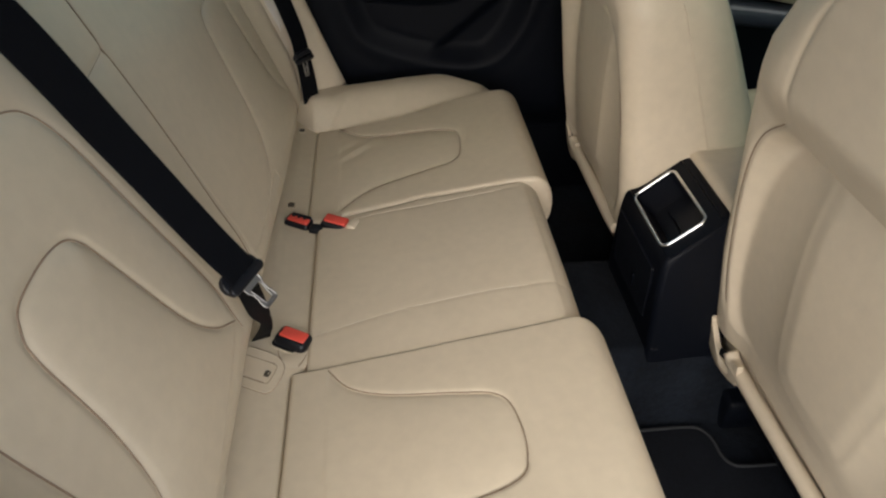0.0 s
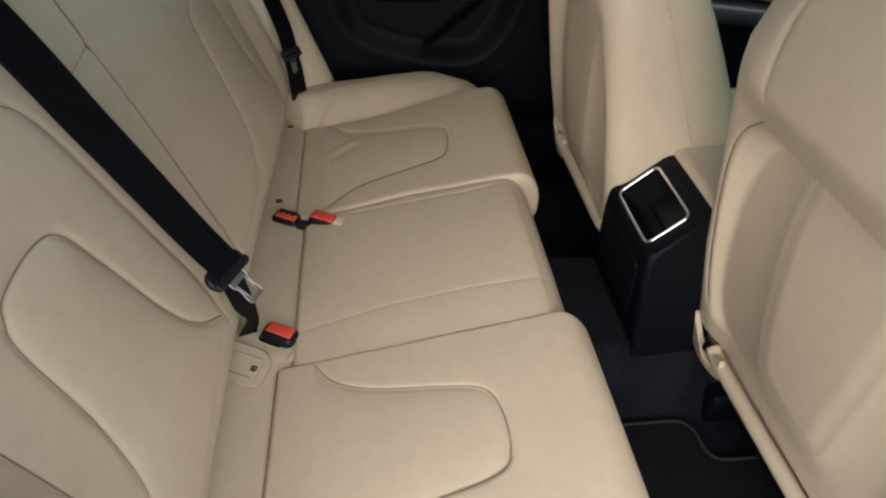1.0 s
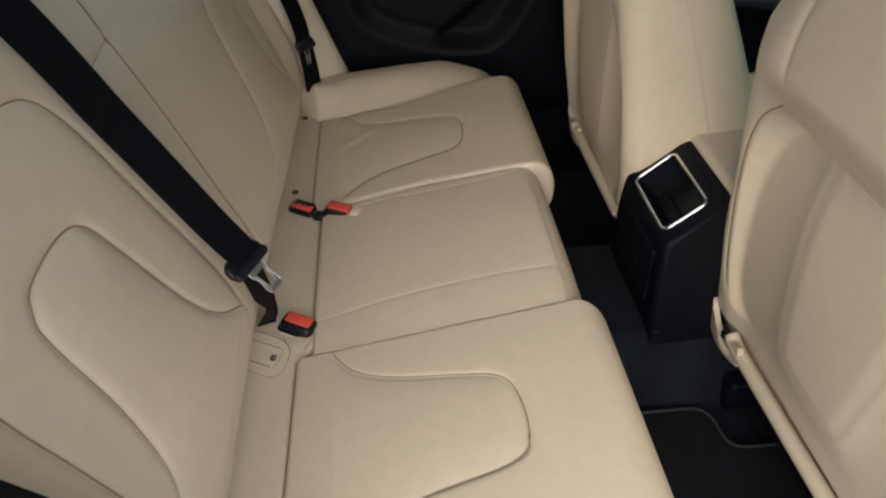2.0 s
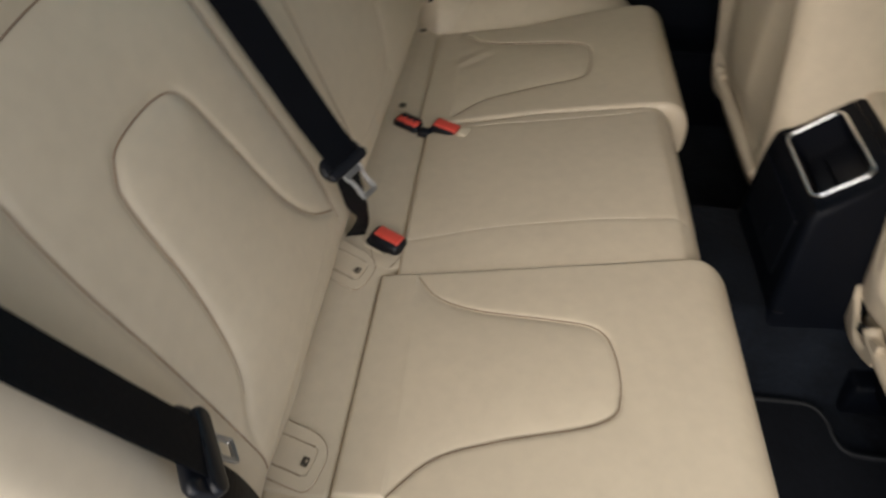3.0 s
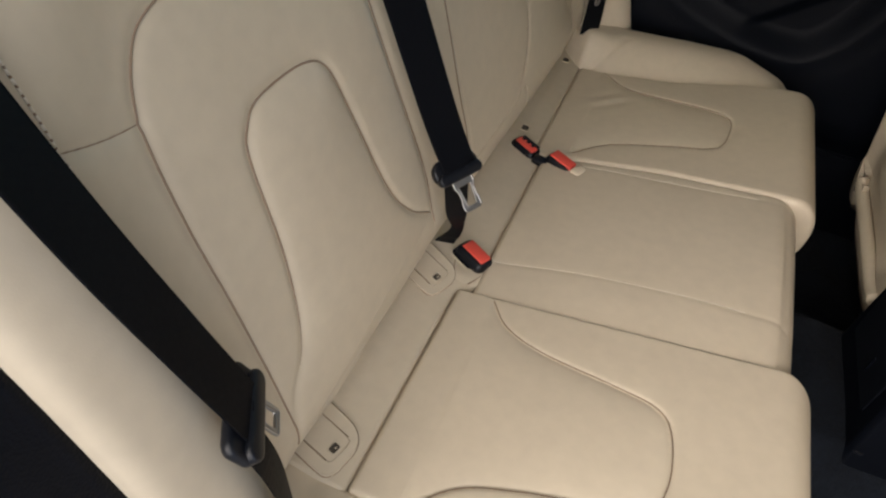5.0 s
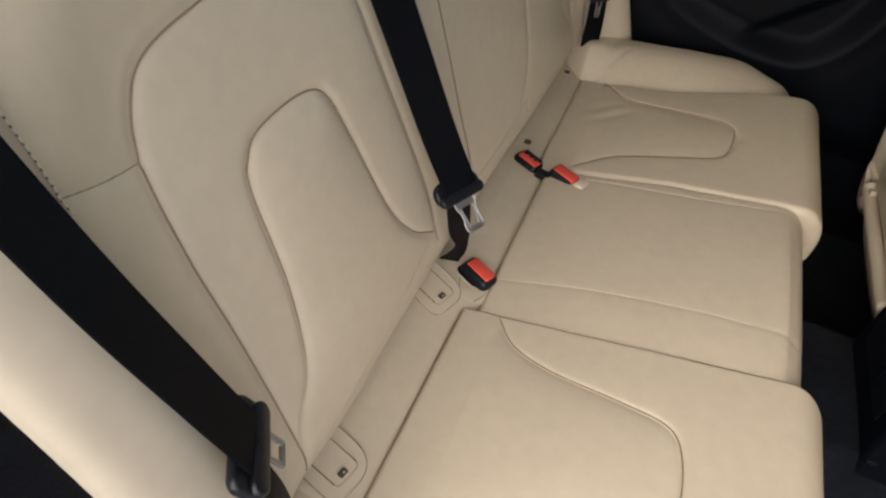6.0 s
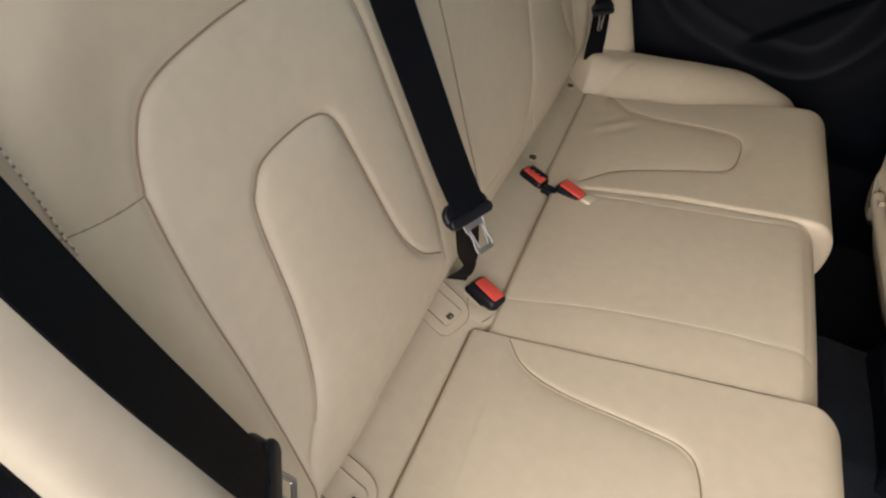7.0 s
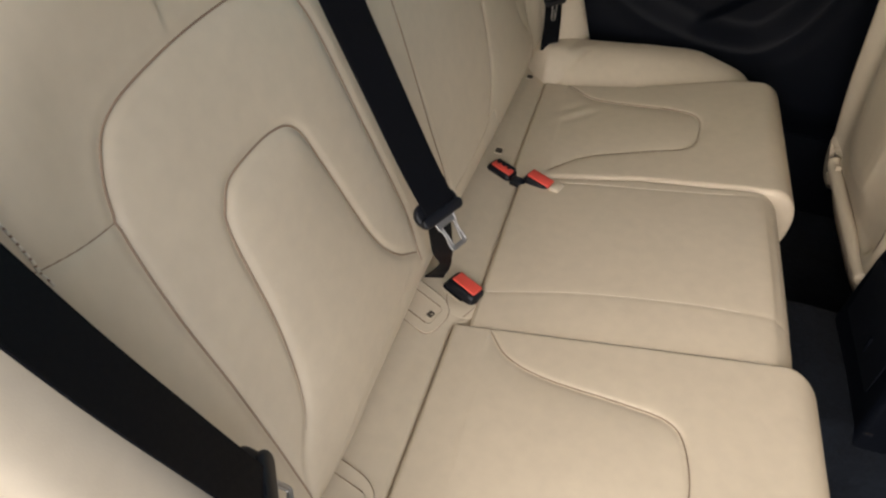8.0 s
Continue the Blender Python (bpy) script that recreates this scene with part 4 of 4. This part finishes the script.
def door_panel(name, x0, x1, yw, bowl, label, nu=130, nv=150):
    d = thing(name, ((x0 + x1) / 2, yw, 0.2), label, "car door", kind="structure")
    Z, X = np.meshgrid(np.linspace(0.20, 0.71, nu), np.linspace(x0, x1, nv), indexing="ij")
    D = 0.0 * Z
    if bowl is not None:
        db = away(X, Z, bowl)
        ins = within(X, Z, [tuple(q) for q in bowl])
        D = D + 0.003 * np.exp(-(db / 0.020) ** 2) + np.where(ins, -0.034 * smooth01(db, 0.0, 0.060), 0.004 * smooth01(db, 0, 0.05))
        # the shelf under the armrest ends at a slanting edge before the pull cavity; the armrest rolls out above it
        shelf = smooth01(0.312 + 1.2 * (Z - 0.40) - X, -0.042, 0.006)
        under = np.interp(X, [0.05, 0.11, 0.16, 0.27, 0.35, 0.38, 0.41, 0.45], [0.60, 0.548, 0.528, 0.516, 0.518, 0.527, 0.546, 0.60])
        D = D + np.where(ins, shelf * 0.018 * smooth01(db, 0.0, 0.07) + 0.045 * smooth01(Z - under, -0.012, 0.030), 0)
    D = D + 0.03 * smooth01(Z, 0.62, 0.71) - 0.015 * smooth01(-Z, -0.26, -0.20)
    Y = yw - D
    pad("door_trim", np.stack([X, Y, Z], -1), [((0, 0.05, 0), 0.0)], DOORSKIN, d)
    return d


BOWL = crom([(0.082, 0.64), (0.090, 0.56), (0.106, 0.49), (0.138, 0.428), (0.215, 0.386), (0.332, 0.357), (0.43, 0.352), (0.487, 0.378), (0.535, 0.443), (0.566, 0.535), (0.58, 0.64)], 8)
door_panel("door_1", -0.02, 0.78, 1.172, BOWL, "black moulded trim of the closed far rear door")
d = door_panel("door_2", 0.86, 1.95, 1.172, None, "black trim of the closed far front door with an armrest")
U = np.linspace(0.95, 1.75, 40)
tube("door_armrest", [(x, 1.140, 0.575 - 0.20 * (x - 1.05)) for x in U], 0.040, LEATHER, d, "beige door armrest", sides=16)
tube("door_pull", [(x, 1.140, 0.490 - 0.12 * (x - 1.05)) for x in U], 0.030, PAINT, d, sides=16)


def slab(name, lo, hi, mat, label, category="car body", bevel=0.004):
    c = [(a + b) / 2 for a, b in zip(lo, hi)]
    s = [b - a for a, b in zip(lo, hi)]
    bm = bmesh.new()
    bmesh.ops.create_cube(bm, size=1)
    for v in bm.verts:
        v.co = Vector((v.co.x * s[0], v.co.y * s[1], v.co.z * s[2]))
    bmesh.ops.bevel(bm, geom=list(bm.edges), offset=bevel, segments=2, affect="EDGES")
    me = bpy.data.meshes.new(name)
    bm.to_mesh(me)
    bm.free()
    me.materials.append(mat)
    ob = new(name, me)
    ob.location = c
    return tagged(ob, label, category, kind="structure")


slab("underbody", (-0.62, -0.20, -0.40), (2.0, 1.21, -0.025), BLACK, "plain dark underbody below the car floor")
slab("sill_far", (0.36, 1.12, -0.02), (1.95, 1.22, 0.215), BLACK, "black plastic sill trim below the far doors")
slab("pillar_far", (0.775, 1.10, 0.19), (0.865, 1.20, 1.12), BLACK, "dark pillar between the far doors")
slab("sill_near", (0.30, -0.33, -0.06), (1.95, -0.215, 0.10), BLACK, "black plastic door sill at the open side")
slab("pillar_near", (0.78, -0.24, 0.09), (0.90, -0.14, 1.10), BLACK, "dark pillar ahead of the open door")
slab("wall_rear", (-0.62, -0.20, 0.05), (-0.58, 1.16, 0.80), CLOTH, "plain pale wall behind the backrests")
slab("parcel_shelf", (-0.60, -0.20, 0.80), (-0.24, 1.16, 0.83), CLOTH, "pale cloth parcel shelf behind the backrests")
slab("wall_front", (1.95, -0.22, 0.0), (2.0, 1.18, 0.72), BLACK, "plain dark wall at the car's front end")
slab("ceiling", (-0.30, -0.02, 1.22), (1.20, 1.05, 1.26), CLOTH, "pale cloth headliner")
slab("pillar_rear_far", (-0.62, 1.05, 0.30), (-0.02, 1.20, 0.84), CLOTH, "pale rear quarter trim on the far side")
# unseen rail, added to keep door light off the far side
slab("unseen_roof_rail_near", (-0.35, -0.13, 1.10), (1.35, -0.02, 1.25), CLOTH, "unseen pale roof rail above the open door, added to dim the far side")
slab("roof_rail_far", (-0.35, 1.04, 1.15), (1.5, 1.12, 1.24), CLOTH, "pale roof rail trim above the far doors")

# unseen panes that tint daylight: far side, rear, windscreen and the near front door
def glass(name, tint):
    m = bpy.data.materials.new(name)
    m.use_nodes = True
    gn = m.node_tree
    gn.nodes.remove(gn.nodes["Principled BSDF"])
    tr, gl, fr, mx = (gn.nodes.new(k) for k in ("ShaderNodeBsdfTransparent", "ShaderNodeBsdfGlossy", "ShaderNodeFresnel", "ShaderNodeMixShader"))
    tr.inputs[0].default_value = (*tint, 1)
    gl.inputs["Roughness"].default_value = 0.02
    fr.inputs[0].default_value = 1.45
    gn.links.new(fr.outputs[0], mx.inputs[0])
    gn.links.new(tr.outputs[0], mx.inputs[1])
    gn.links.new(gl.outputs[0], mx.inputs[2])
    gn.links.new(mx.outputs[0], gn.nodes["Material Output"].inputs[0])
    return m


GLASS = glass("green_tinted_glass", (0.80, 0.99, 0.87))
CLEAR = glass("clear_glass", (0.92, 0.93, 0.90))


def pane(name, corners, label, mat=GLASS):
    c = [Vector(q) for q in corners]
    n = (c[1] - c[0]).cross(c[2] - c[0]).normalized() * 0.004
    ob = mesh(name, c + [q + n for q in c], [(0, 1, 2, 3), (4, 5, 6, 7), (0, 1, 5, 4), (1, 2, 6, 5), (2, 3, 7, 6), (3, 0, 4, 7)], mat, smooth=False)
    tagged(ob, label, "car window", kind="structure")


pane("window_1", [(-0.02, 1.17, 0.71), (0.775, 1.17, 0.71), (0.775, 1.08, 1.16), (0.0, 1.08, 1.16)], "green tinted pane of the far rear door")
pane("window_2", [(0.865, 1.17, 0.71), (1.90, 1.17, 0.71), (1.35, 1.08, 1.16), (0.865, 1.08, 1.16)], "green tinted pane of the far front door")
pane("window_3", [(-0.60, -0.15, 0.83), (-0.60, 1.12, 0.83), (-0.30, 1.05, 1.22), (-0.30, -0.02, 1.22)], "clear rear window above the parcel shelf", CLEAR)
pane("window_4", [(1.98, -0.18, 0.73), (1.98, 1.14, 0.73), (1.20, 1.05, 1.23), (1.20, -0.02, 1.23)], "clear laminated windscreen", CLEAR)
pane("window_5", [(0.90, -0.20, 0.80), (1.90, -0.20, 0.80), (1.35, -0.06, 1.14), (0.90, -0.06, 1.14)], "green tinted pane of the near front door")
slab("door_3", (0.90, -0.27, 0.10), (1.95, -0.20, 0.80), DOORSKIN, "black trim of the closed near front door")

# dark jamb trim outside the near bolster
Z, V = np.meshgrid(np.linspace(0.10, 0.98, 50), np.linspace(0, 1, 20), indexing="ij")
Xj = -0.37 * (Z - 0.33) + (0.056 - 0.02 * V) * (1 - 0.5 * smooth01(Z, 0.62, 1.0)) - 0.004 * np.cos(V * 9)
Yj = -0.1875 - 0.15 * V
j = pad("door_jamb", np.stack([Xj, Yj, Z], -1), [((-0.25, 0.0, 0), 0.0)], BLACK, None)
tagged(j, "black rubber-edged door jamb trim beside the near bolster", "car body", kind="structure")

slab("ground", (-3000, -3000, -0.42), (3000, 3000, -0.40), TARMAC, "grey paved ground outside the car", "ground", bevel=0.001)
